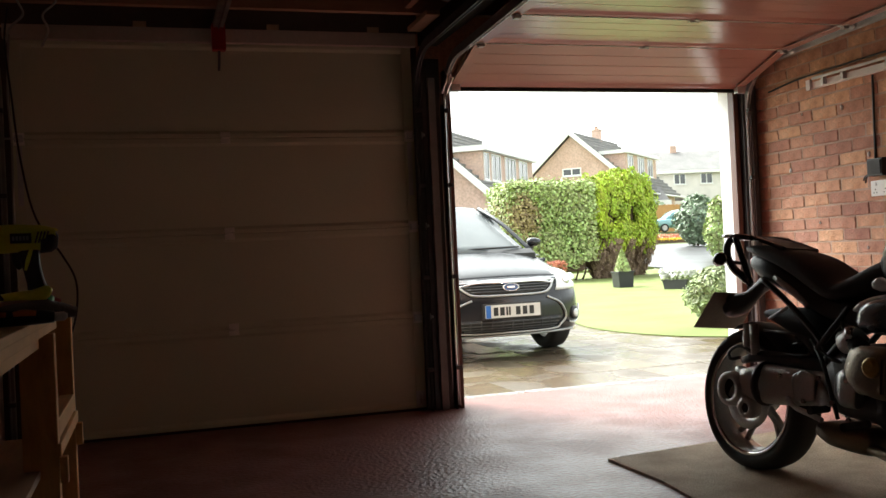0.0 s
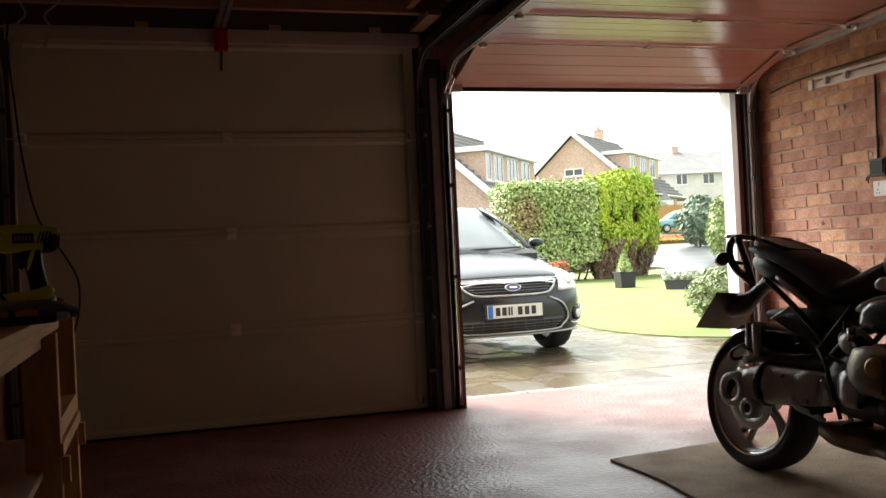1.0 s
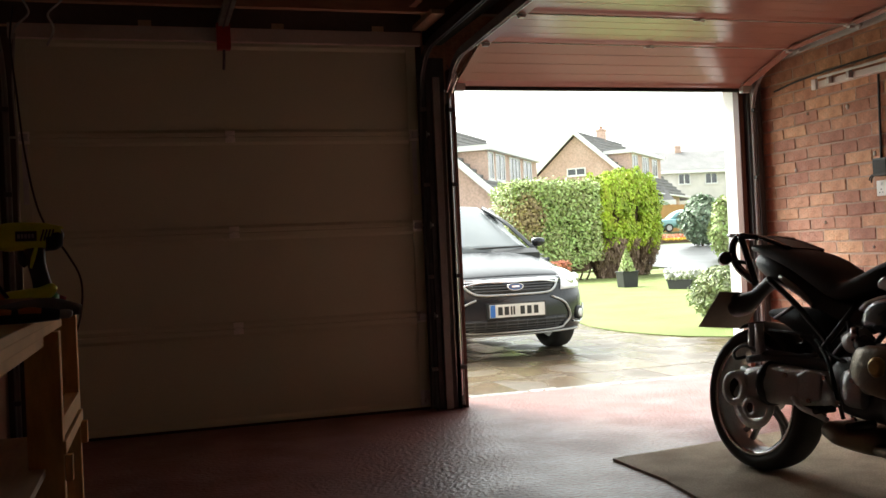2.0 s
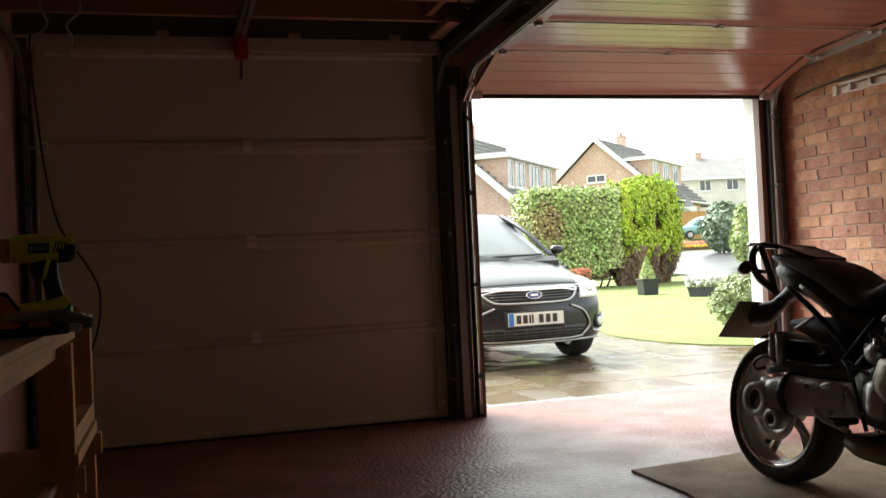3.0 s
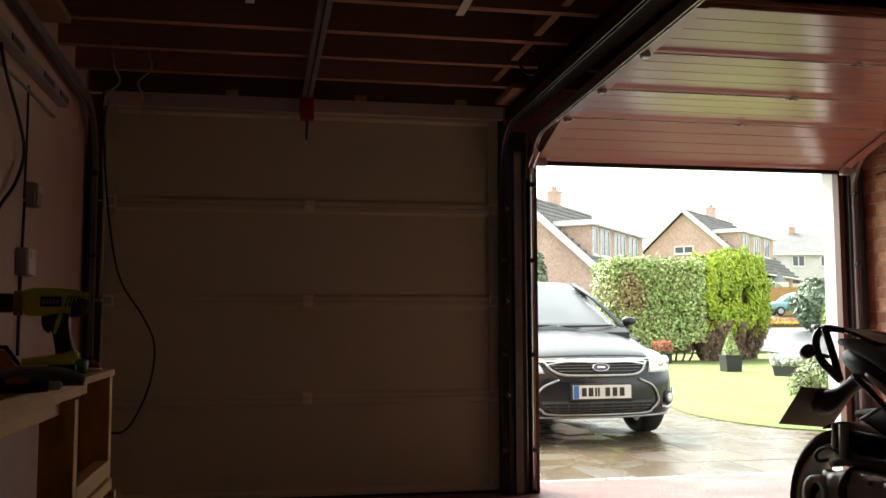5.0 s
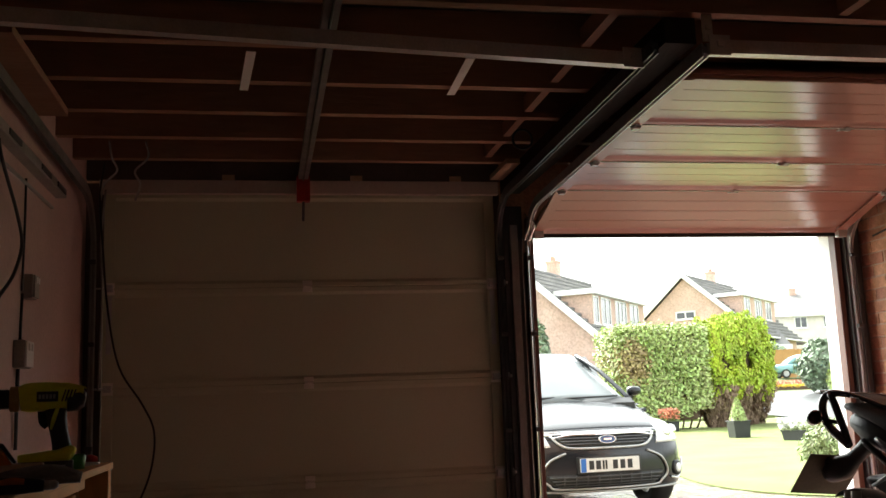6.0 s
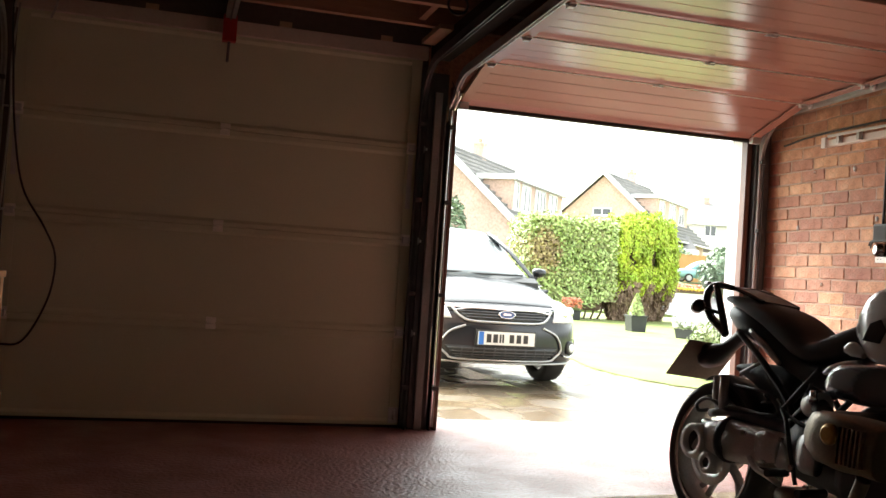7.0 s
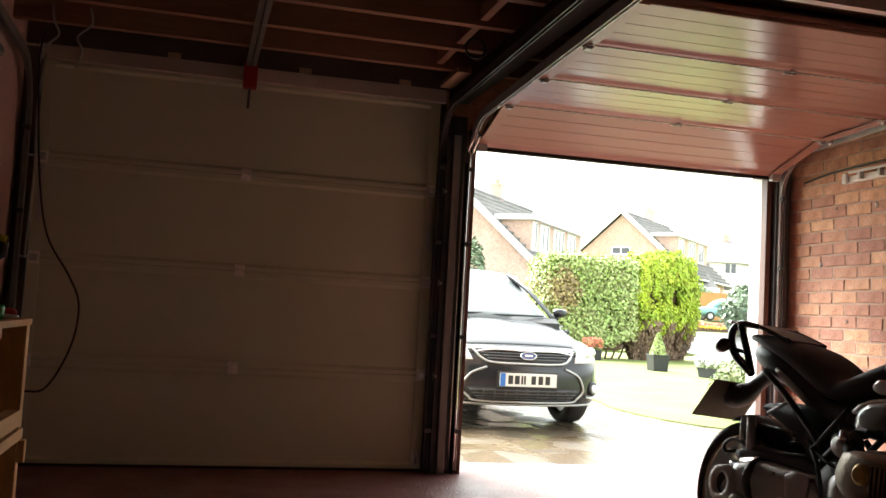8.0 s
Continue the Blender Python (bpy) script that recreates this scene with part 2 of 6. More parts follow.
def tube(points, r, sides=8, bm=None, steps=6, caps=True, flat=1.0):
    """A round bar along a smooth path; r is a number or a list along the given points."""
    bm = bm or bmesh.new()
    radii = r if isinstance(r, (list, tuple)) else None
    path = smooth_path(points, steps) if steps > 1 else [Vector(q) for q in points]
    n = len(path)
    rings = []
    up = Vector((0.13, 0.21, 0.97))
    for i, q in enumerate(path):
        d = (path[min(i + 1, n - 1)] - path[max(i - 1, 0)]).normalized()
        if abs(d.dot(up)) > 0.98:
            up = Vector((0.9, 0.3, 0.1))
        a = d.cross(up).normalized()
        b = a.cross(d).normalized()
        up = b
        if radii:
            f = i / (n - 1) * (len(radii) - 1)
            k = min(int(f), len(radii) - 2)
            rr = radii[k] + (radii[k + 1] - radii[k]) * (f - k)
        else:
            rr = r
        rings.append([bm.verts.new(q + (a * math.cos(2 * math.pi * s / sides) + b * flat * math.sin(2 * math.pi * s / sides)) * rr) for s in range(sides)])
    for u, v in zip(rings, rings[1:]):
        for s in range(sides):
            f = bm.faces.new((u[s], u[(s + 1) % sides], v[(s + 1) % sides], v[s]))
            f.smooth = True
    if caps:
        bm.faces.new(rings[0][::-1])
        bm.faces.new(rings[-1])
    return bm


def lathe(profile, sides=24, m=None, bm=None):
    """Turns (radius, height) pairs about z."""
    t = bmesh.new()
    rings = [[t.verts.new((max(r, 1e-4) * math.cos(2 * math.pi * s / sides), max(r, 1e-4) * math.sin(2 * math.pi * s / sides), h)) for s in range(sides)] for r, h in profile]
    for u, v in zip(rings, rings[1:]):
        for s in range(sides):
            f = t.faces.new((u[s], u[(s + 1) % sides], v[(s + 1) % sides], v[s]))
            f.smooth = True
    t.faces.new(rings[0][::-1])
    t.faces.new(rings[-1])
    if m is not None:
        t.transform(m)
    return merge(bm, t) if bm is not None else t


def prism(outline, y0, y1, bm=None, axis="y", bevel=0.0):
    """A flat outline pushed from y0 to y1 along an axis. Outline in (x, z) for y, (y, z) for x, (x, y) for z."""
    t = bmesh.new()

    def at(u, w, d):
        return {"y": (u, d, w), "x": (d, u, w), "z": (u, w, d)}[axis]
    a = [t.verts.new(at(u, w, y0)) for u, w in outline]
    b = [t.verts.new(at(u, w, y1)) for u, w in outline]
    t.faces.new(a)
    t.faces.new(b[::-1])
    for i in range(len(a)):
        j = (i + 1) % len(a)
        t.faces.new((a[j], a[i], b[i], b[j]))
    bmesh.ops.recalc_face_normals(t, faces=t.faces)
    if bevel:
        bmesh.ops.bevel(t, geom=list(t.edges), offset=bevel, segments=2, affect="EDGES", profile=0.6)
    return merge(bm, t) if bm is not None else t


def mesh_from(bm, name, mat, angle=None):
    bmesh.ops.recalc_face_normals(bm, faces=bm.faces)
    if angle:
        for f in bm.faces:
            f.smooth = True
        for e in bm.edges:
            if len(e.link_faces) == 2 and e.calc_face_angle() > radians(angle):
                e.smooth = False
    me = bpy.data.meshes.new(name)
    bm.to_mesh(me)
    bm.free()
    me.materials.append(mat)
    return me


def part(name, bm, mat, parent, label="", angle=None, kind=""):
    ob = new(name, mesh_from(bm, name, mat, angle))
    ob.parent = parent
    return tagged(ob, label, "", "", kind)


def solid(name, bm, mat, label, category="", group="", kind="", angle=None):
    return tagged(new(name, mesh_from(bm, name, mat, angle)), label, category, group, kind)


def thing(name, label, category, at=(0, 0, 0), group="", turn=0.0):
    ob = new(name)
    ob.empty_display_size = 0.1
    ob.matrix_world = pose(*at, 0, 0, turn)
    return tagged(ob, label, category, group)


def structure(name, bm, mat, label="", angle=None):
    return tagged(new(name, mesh_from(bm, name, mat, angle)), label, "", "", "structure")


def wheel_profile(r, w, rim):
    return [(rim, -w * 0.42), (r * 0.90, -w * 0.5), (r * 0.975, -w * 0.40), (r, -w * 0.2), (r, w * 0.2), (r * 0.975, w * 0.40), (r * 0.90, w * 0.5), (rim, w * 0.42)]


def ring(profile, sides, m):
    """A closed ring: the profile turned about z with no end caps."""
    t = bmesh.new()
    rings = [[t.verts.new((r * math.cos(2 * math.pi * s / sides), r * math.sin(2 * math.pi * s / sides), h)) for s in range(sides)] for r, h in profile]
    for u, v in zip(rings, rings[1:] + rings[:1]):
        for s in range(sides):
            t.faces.new((u[s], u[(s + 1) % sides], v[(s + 1) % sides], v[s])).smooth = True
    t.transform(m)
    return t


def grid(fn, us, vs):
    bm = bmesh.new()
    rows = [[bm.verts.new(fn(u, v)) for v in vs] for u in us]
    for a, b in zip(rows, rows[1:]):
        for i in range(len(vs) - 1):
            bm.faces.new((a[i], a[i + 1], b[i + 1], b[i])).smooth = True
    return bm


def span(a, b, n):
    return [a + (b - a) * i / (n - 1) for i in range(n)]


def thick(bm, d, toward=None):
    """Gives a skin its thickness d, on the side of a point (or along its normals)."""
    bm.normal_update()
    skin = list(bm.faces)
    old = list(bm.verts)
    s = 1.0
    if toward is not None:
        s = 1.0 if sum(v.normal.dot(Vector(toward) - v.co) for v in old) > 0 else -1.0
    rim = [e for e in bm.edges if len(e.link_faces) == 1]
    twin = {v: bm.verts.new(v.co + v.normal * s * abs(d)) for v in old}
    for f in skin:
        bm.faces.new([twin[v] for v in reversed(f.verts)]).smooth = True
    for e in rim:
        a, b = e.verts
        bm.faces.new((a, b, twin[b], twin[a]))
    return bm


def loft(stations, sides=20, power=2.6, caps=True):
    """A smooth hull: stations (x, y, z, half width, half height) along the length, with superelliptic cross-sections."""
    pts = [Vector(s) for s in [(a[0], a[1], a[2]) for a in stations]]
    path = smooth_path(pts, 4)
    wh = smooth_path([(a[3], a[4], 0) for a in stations], 4)
    bm = bmesh.new()
    rings = []
    for i, (p, q) in enumerate(zip(path, wh)):
        d = (path[min(i + 1, len(path) - 1)] - path[max(i - 1, 0)]).normalized()
        a = Vector((0, 1, 0))
        b = d.cross(a).normalized()
        if b.z < 0:
            b = -b
        row = []
        for s in range(sides):
            t = 2 * math.pi * s / sides
            c, e = math.cos(t), math.sin(t)
            row.append(bm.verts.new(p + a * (math.copysign(abs(c) ** (2 / power), c) * max(q.x, 0.003)) + b * (math.copysign(abs(e) ** (2 / power), e) * max(q.y, 0.003))))
        rings.append(row)
    for u, v in zip(rings, rings[1:]):
        for s in range(sides):
            bm.faces.new((u[s], u[(s + 1) % sides], v[(s + 1) % sides], v[s])).smooth = True
    bm.faces.new(rings[0][::-1])
    bm.faces.new(rings[-1])
    return bm


# ---- the garage shell ----
LEFT, RIGHT, BACK, DECK_Z, G = -1.2, 3.55, -7.6, 2.46, -0.03
structure("floor", boxed(LEFT - 0.1, RIGHT + 0.1, BACK, 0.30, -0.12, 0.0), FLOOR_RED, "red painted concrete garage floor, worn and slightly shiny")
structure("wall_west", boxed(LEFT - 0.12, LEFT, BACK, 0.02, 0, DECK_Z), PLASTER, "pinkish painted block wall")
# unseen behind the camera; its white is chosen to throw light back into the room
structure("wall_south", boxed(LEFT - 0.12, RIGHT + 0.12, BACK - 0.12, BACK, 0, DECK_Z), WHITE_PAINT, "plain unseen end wall, made white to bounce light")
bm = boxed(LEFT - 0.12, -1.09, 0.05, 0.27, -0.05, DECK_Z)
box(bm, 1.09, 1.345, 0.05, 0.27, -0.05, DECK_Z)
box(bm, 3.425, RIGHT + 0.12, 0.05, 0.19, -0.05, DECK_Z)
box(bm, -1.09, 1.09, 0.05, 0.27, 2.16, DECK_Z)
box(bm, 1.345, 3.425, 0.05, 0.27, 2.012, DECK_Z)
structure("wall_north", bm, BRICK_JOINED, "brick front wall with two door openings")
structure("ceiling", boxed(LEFT - 0.12, RIGHT + 0.12, BACK - 0.12, 0.27, DECK_Z, DECK_Z + 0.06), DECK, "dark boarded roof above the joists")
for k in range(18):
    y = -0.38 - 0.42 * k
    solid("ceiling_joist", boxed(LEFT, RIGHT, y - 0.024, y + 0.024, 2.30, DECK_Z - 0.003, 0.002), JOIST,
          "red-brown timber ceiling joist", "joist", "ceiling joists")

# ---- sectional garage doors ----
SECTION = 0.548
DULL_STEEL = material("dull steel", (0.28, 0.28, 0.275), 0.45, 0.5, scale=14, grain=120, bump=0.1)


def door_section(parent, width, last=False, gloss=False):
    """One insulated steel section, lying with its inner face at y = 0, its lower edge at z = 0, centred on x = 0."""
    skin = DOOR_GLOSS if gloss else DOOR_PAINT
    w = width / 2
    # the face dips at each rib; the long edges are rolled
    # a long ramp on the lower rib of the glossy door, a short one on the other
    d = 0.016 if gloss else 0.012
    prof = [(0.040, 0.0), (0.004, 0.0), (0.0, 0.004)] + ([(0.0, 0.014), (0.004, 0.032), (d - 0.002, 0.052), (d, 0.062)] if gloss else [(0.0, 0.022), (d, 0.040)])
    if gloss:
        for z in (0.15, 0.27, 0.39):
            prof += [(d, z), (d + 0.003, z + 0.003), (d, z + 0.006)]
    prof += [(d, SECTION - (0.026 if gloss else 0.048)), (0.0, SECTION - (0.016 if gloss else 0.030)), (0.0, SECTION - 0.005), (0.004, SECTION - 0.001), (0.018, SECTION - 0.001), (0.018, SECTION + 0.012), (0.036, SECTION + 0.012), (0.036, SECTION - 0.001), (0.040, SECTION - 0.001)]
    s = part("door_section", prism(prof, -w + 0.003, w - 0.003, axis="x"), skin, parent)
    for side in (-1, 1):
        x = side * (w - 0.032)
        part("end_cap", boxed(x - 0.03, x + 0.03, -0.004, 0.003, 0.004, SECTION - 0.006, 0.001), skin, s)
    return s


def hinge(parent, x, z, roller=False):
    h = boxed(x - 0.028, x + 0.028, -0.008, -0.003, z + 0.006, z + 0.034, 0.001)
    box(h, x - 0.028, x + 0.028, -0.008, -0.003, z - 0.034, z - 0.006, 0.001)
    tube([(x - 0.024, -0.012, z), (x + 0.024, -0.012, z)], 0.007, 8, h, 1)
    for dx in (-0.017, 0.017):
        for dz in (-0.021, 0.021):
            box(h, x + dx - 0.004, x + dx + 0.004, -0.0115, -0.008, z + dz - 0.004, z + dz + 0.004)
    ob = part("hinge", h, GLINT_ZINC, parent, "steel hinge with its glint put into a near-white colour")
    if roller:
        s = 1 if x > 0 else -1
        r = tube([(x, -0.03, z), (x + s * 0.075, -0.03, z)], 0.006, 8, None, 1)
        r = lathe([(0.012, -0.01), (0.022, -0.008), (0.022, 0.008), (0.012, 0.01)], 14, pose(x + s * 0.08, -0.03, z, 0, 90, 0), r)
        box(r, x - 0.02, x + 0.02, -0.04, -0.008, z - 0.018, z + 0.018)
        part("roller", r, STEEL, ob)


def placed(ob, m):
    ob.matrix_local = m
    return ob


closed = thing("garage_door", "closed brown steel sectional garage door seen from inside", "garage door")
W_LEFT = 2.24
closed.location = (0.02, 0, 0)
for k in range(4):
    s = door_section(closed, W_LEFT)
    placed(s, pose(0, 0, 0.015 + SECTION * k))
    if k:
        z = 0.015 + SECTION * k
        hinge(closed, 0.0, z)
        hinge(closed, 1.085, z, True)
        hinge(closed, -1.085, z, True)
part("bottom_seal", boxed(-1.12, 1.12, 0.002, 0.04, -0.012, 0.017, 0.004), RUBBER, closed, "black rubber seal")
for x in (-1.085, 1.085):
    b = boxed(x - 0.03, x + 0.03, -0.010, -0.004, 0.03, 0.12, 0.001)
    tube([(x, -0.014, 0.05), (x, -0.014, 0.11)], 0.008, 8, b, 1)
    part("bottom_bracket", b, STEEL, closed, "steel bottom bracket")
    part("strut", boxed(x - 0.014, x + 0.014, -0.0075, -0.004, 1.30, 1.62, 0.001), STEEL, closed, "steel strip")

opened = thing("garage_door", "open glossy brown sectional garage door hanging under the ceiling on its tracks", "garage door")
opened.location = (2.385, 0, 0)
W_RIGHT = 2.06
CORNERS = [(-0.05, 1.945), (-0.565, 2.10), (-1.105, 2.122), (-1.645, 2.148), (-2.19, 2.168)]
for (y0, z0), (y1, z1) in zip(CORNERS, CORNERS[1:]):
    a = math.degrees(math.atan2(z1 - z0, y0 - y1))
    s = door_section(opened, W_RIGHT, gloss=True)
    placed(s, pose(0, y0, z0, 90 - a, 0, 0))
for y, z in CORNERS[1:-1]:
    # bright and black strips draw each joint's highlight and dark gap
    part("joint_highlight", boxed(-1.0, 1.0, -0.004, 0.003, -0.004, 0.002, 0.001), GLINT_ZINC, opened, "bright strip drawn as the highlight along a section joint").location = (0, y - 0.007, z)
    part("joint_gap_line", boxed(-1.0, 1.0, -0.003, 0.003, -0.003, 0.002), BLACK, opened, "dark joint strip").location = (0, y + 0.001, z)
    for x in (0.03, W_RIGHT / 2 - 0.035, -W_RIGHT / 2 + 0.035):
        h = boxed(-0.012, 0.012, -0.030, -0.008, -0.007, -0.003, 0.001)
        box(h, -0.030, -0.012, 0.006, 0.024, -0.007, -0.003, 0.001)
        box(h, 0.012, 0.030, 0.006, 0.024, -0.007, -0.003, 0.001)
        tube([(-0.026, 0, -0.007), (0.026, 0, -0.007)], 0.005, 8, h, 1)
        ob = part("hinge", h, STEEL, opened, "steel hinge")
        ob.location = (x, y, z)
        if abs(x) > 0.5:
            s = 1 if x > 0 else -1
            r = tube([(0, 0, 0.0), (s * 0.055, 0, 0.0)], 0.006, 8, None, 1)
            r = lathe([(0.012, -0.01), (0.022, -0.008), (0.022, 0.008), (0.012, 0.01)], 14, pose(s * 0.06, 0, 0.0, 0, 90, 0), r)
            box(r, -0.016, 0.016, -0.016, 0.016, -0.022, -0.008, 0.001)
            part("roller", r, STEEL, ob)
part("bottom_seal", boxed(-1.02, 1.02, -0.012, 0.02, -0.018, 0.012, 0.004), RUBBER, opened, "black rubber seal").location = (0, -0.048, 1.945)
for x in (-1.0, 1.0):
    b = boxed(x - 0.03, x + 0.03, -0.02, 0.02, -0.03, 0.05, 0.002)
    s = 1 if x > 0 else -1
    b = lathe([(0.012, -0.01), (0.022, -0.008), (0.022, 0.008), (0.012, 0.01)], 14, pose(x + s * 0.035, 0.0, 0.02, 0, 90, 0), b)
    part("bottom_bracket", b, STEEL, opened, "steel bottom bracket").location = (0, -0.085, 1.945)


def track(name, x, side, zt, end_y, end_z, label, mat):
    """A bent C-channel: up the jamb, round the bend and back under the ceiling. side: +1 opens towards +x."""
    path = [(-0.045, 0.02), (-0.045, zt - 0.33)]
    for k in range(1, 9):
        a = math.pi / 2 * k / 8
        path.append((-0.045 - 0.31 * (1 - math.cos(a)), zt - 0.33 + 0.31 * math.sin(a)))
    path.append((end_y, end_z))
    t = bmesh.new()
    # channel profile: across (x) and along the bend's normal
    prof = [(-0.012, -0.026), (-0.0075, -0.026), (-0.006, -0.012), (0.005, -0.012), (0.0065, -0.026), (0.012, -0.026), (0.012, 0.026), (0.0065, 0.026), (0.005, 0.012), (-0.006, 0.012), (-0.0075, 0.026), (-0.012, 0.026)]
    m = len(prof)
    rings = []
    for i, (y, z) in enumerate(path):
        a, b = path[max(i - 1, 0)], path[min(i + 1, len(path) - 1)]
        d = Vector((b[0] - a[0], b[1] - a[1])).normalized()
        nrm = Vector((d.y, -d.x))
        rings.append([t.verts.new((x + side * u, y + nrm.x * v, z + nrm.y * v)) for u, v in prof])
    for u, v in zip(rings, rings[1:]):
        for s in range(m):
            t.faces.new((u[s], u[(s + 1) % m], v[(s + 1) % m], v[s]))
    t.faces.new(rings[0])
    t.faces.new(rings[-1])
    top = thing(name, label, "door track")
    part("channel", t, mat, top)
    # the angle iron that holds the upright to the jamb
    a = boxed(x - side * 0.016, x - side * 0.012, -0.085, 0.045, 0.0, zt - 0.28)
    box(a, x - side * 0.05, x - side * 0.012, 0.041, 0.045, 0.0, zt - 0.28)
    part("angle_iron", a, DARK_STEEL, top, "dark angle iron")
    for z in (0.25, 0.8, 1.35, 1.8):
        part("bolt", boxed(x - 0.02, x + 0.02, -0.1, -0.072, z - 0.012, z + 0.012, 0.003), DARK_STEEL, top)
    return top


# same steel throughout; shade on the closed door's tracks is put into darker tones
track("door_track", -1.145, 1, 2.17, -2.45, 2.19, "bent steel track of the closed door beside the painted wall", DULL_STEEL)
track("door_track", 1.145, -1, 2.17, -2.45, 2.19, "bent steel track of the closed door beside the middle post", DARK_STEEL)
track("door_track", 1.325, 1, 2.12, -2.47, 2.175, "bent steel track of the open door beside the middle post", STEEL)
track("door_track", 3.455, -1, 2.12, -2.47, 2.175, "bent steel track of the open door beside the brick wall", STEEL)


def sheared(bm, x0, x1, dy, dz):
    for v in bm.verts:
        f = (v.co.x - x0) / (x1 - x0)
        v.co.y += dy * f
        v.co.z += dz * f
    return bm


def cross_rail(x0, x1, y, z, label, dy=0.0, dz=0.0):
    top = thing("cross_rail", label, "steel rail")
    prof = [(y - 0.02, z), (y + 0.02, z), (y + 0.02, z + 0.05), (y + 0.016, z + 0.05), (y + 0.016, z + 0.004), (y - 0.016, z + 0.004), (y - 0.016, z + 0.05), (y - 0.02, z + 0.05)]
    part("channel", sheared(prism(prof, x0, x1, axis="x"), x0, x1, dy, dz), STEEL, top)
    for x in (x0 + 0.03, x1 - 0.03):
        part("bracket", sheared(boxed(x - 0.04, x + 0.04, y - 0.026, y - 0.021, z - 0.01, z + 0.065, 0.001), x0, x1, dy, dz), STEEL, top)
        part("bolt", sheared(boxed(x - 0.012, x + 0.012, y - 0.036, y - 0.026, z + 0.02, z + 0.04, 0.003), x0, x1, dy, dz), STEEL, top)


cross_rail(-1.13, 1.13, -2.50, 2.175, "galvanised steel cross rail tying the closed door's tracks", 0.17, -0.02)
cross_rail(1.33, 3.45, -2.49, 2.15, "galvanised steel cross rail tying the open door's tracks")

# header over the closed door, with packing pieces
structure("trim", boxed(-1.12, 1.16, -0.06, -0.02, 2.19, 2.268, 0.003), HEADER_PAINT, "off-white header board over the closed door")
# three added boards that only darken the gaps above and beside the closed door
structure("trim", boxed(-1.19, 1.17, -0.055, -0.015, 2.270, DECK_Z - 0.004), DECK, "added dark board covering the dark gap above the header")
structure("trim", boxed(-1.197, -1.105, 0.0, 0.046, 0.0, 2.26), DECK, "added dark board covering the dark gap between the wall and the closed door")
structure("trim", boxed(1.143, 1.178, 0.004, 0.040, 0.0, 2.26), DECK, "added dark board covering the dark gap between the closed door and the middle post")
for x in (-0.42, 0.31, 0.9):
    solid("packing_block", boxed(x - 0.035, x + 0.035, -0.06, -0.02, 2.268, 2.30, 0.002), ROUGH_PINE, "small pine packing block on the header board", "wood block", "packing blocks")

# middle post
post = thing("door_post", "red-stained timber post between the two garage doors", "post")
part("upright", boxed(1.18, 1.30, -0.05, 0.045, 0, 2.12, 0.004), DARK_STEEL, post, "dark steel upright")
part("facing", boxed(1.338, 1.362, -0.06, 0.045, 0, 2.06, 0.003), FRAME_WOOD, post)
for x, r in ((1.283, 0.004), (1.313, 0.007)):
    cab = tube([(x, -0.085, 0.08), (x, -0.085, 1.75), (x + 0.01, -0.12, 1.90), (x + 0.02, -0.20, 1.98), (x + 0.01, -0.14, 2.06)], r, 6)
    solid("lift_cable", cab, CHROME, "thin bright steel lift cable beside the door track", "cable", "lift cables")
part("cable_cover", boxed(1.215, 1.262, -0.075, -0.052, 0, 2.0, 0.004), DULL_STEEL, post, "dark metal strip")
right_post = thing("door_post", "dark steel post with red-stained timber beside the brick wall", "post")
part("upright", boxed(3.425, 3.53, -0.05, 0.045, 0, 2.12, 0.004), DARK_STEEL, right_post)
part("facing", boxed(3.375, 3.412, -0.02, 0.045, 0, 2.06, 0.003), FRAME_WOOD, right_post)
DARK_BEAM = material("matte dark timber", (0.03, 0.026, 0.022), 0.85, scale=6, grain=60, bump=0.2, specular=0.15, stretch=(1, 0.2, 1))
structure("trim", boxed(1.18, 1.30, -2.46, -0.03, 2.20, 2.298, 0.003), DARK_BEAM, "dark beam that carries the tracks")

# ---- outdoors ----
def ground_z(y):
    steps = [(-9e9, G - 0.02), (24.0, G - 0.02), (44.0, 1.0), (49.0, 1.75), (75.0, 2.3), (9e9, 2.3)]
    for (ya, za), (yb, zb) in zip(steps, steps[1:]):
        if ya <= y <= yb:
            return za + (zb - za) * (y - ya) / (yb - ya)


def sheet(outline_rows, name, mat, label):
    """A sheet made of rows of (y, x0, x1), laid on the ground with a lift."""
    bm = bmesh.new()
    rows = []
    for y, x0, x1, dz in outline_rows:
        rows.append((bm.verts.new((x0, y, ground_z(y) + dz)), bm.verts.new((x1, y, ground_z(y) + dz))))
    for (a, b), (c, d) in zip(rows, rows[1:]):
        bm.faces.new((a, b, d, c))
    return structure(name, bm, mat, label)


bm = bmesh.new()
ys = [-400, 0.29, 2, 10, 24, 30, 36, 42, 44, 49, 60, 75, 90, 300, 1500]
rows = [(bm.verts.new((-900, y, ground_z(y) - 0.03)), bm.verts.new((900, y, ground_z(y) - 0.03))) for y in ys]
rows[0][0].co.z = rows[0][1].co.z = -0.2
for v in rows[1]:
    v.co.z = -0.2
for (a, b), (c, d) in zip(rows, rows[1:]):
    bm.faces.new((a, b, d, c))
structure("ground", bm, EARTH, "grassy ground that runs to the horizon")

# drive, lawn, street
def flat(name, outline, z0, z1, mat, label):
    return structure(name, prism(outline, z0, z1, axis="z"), mat, label)


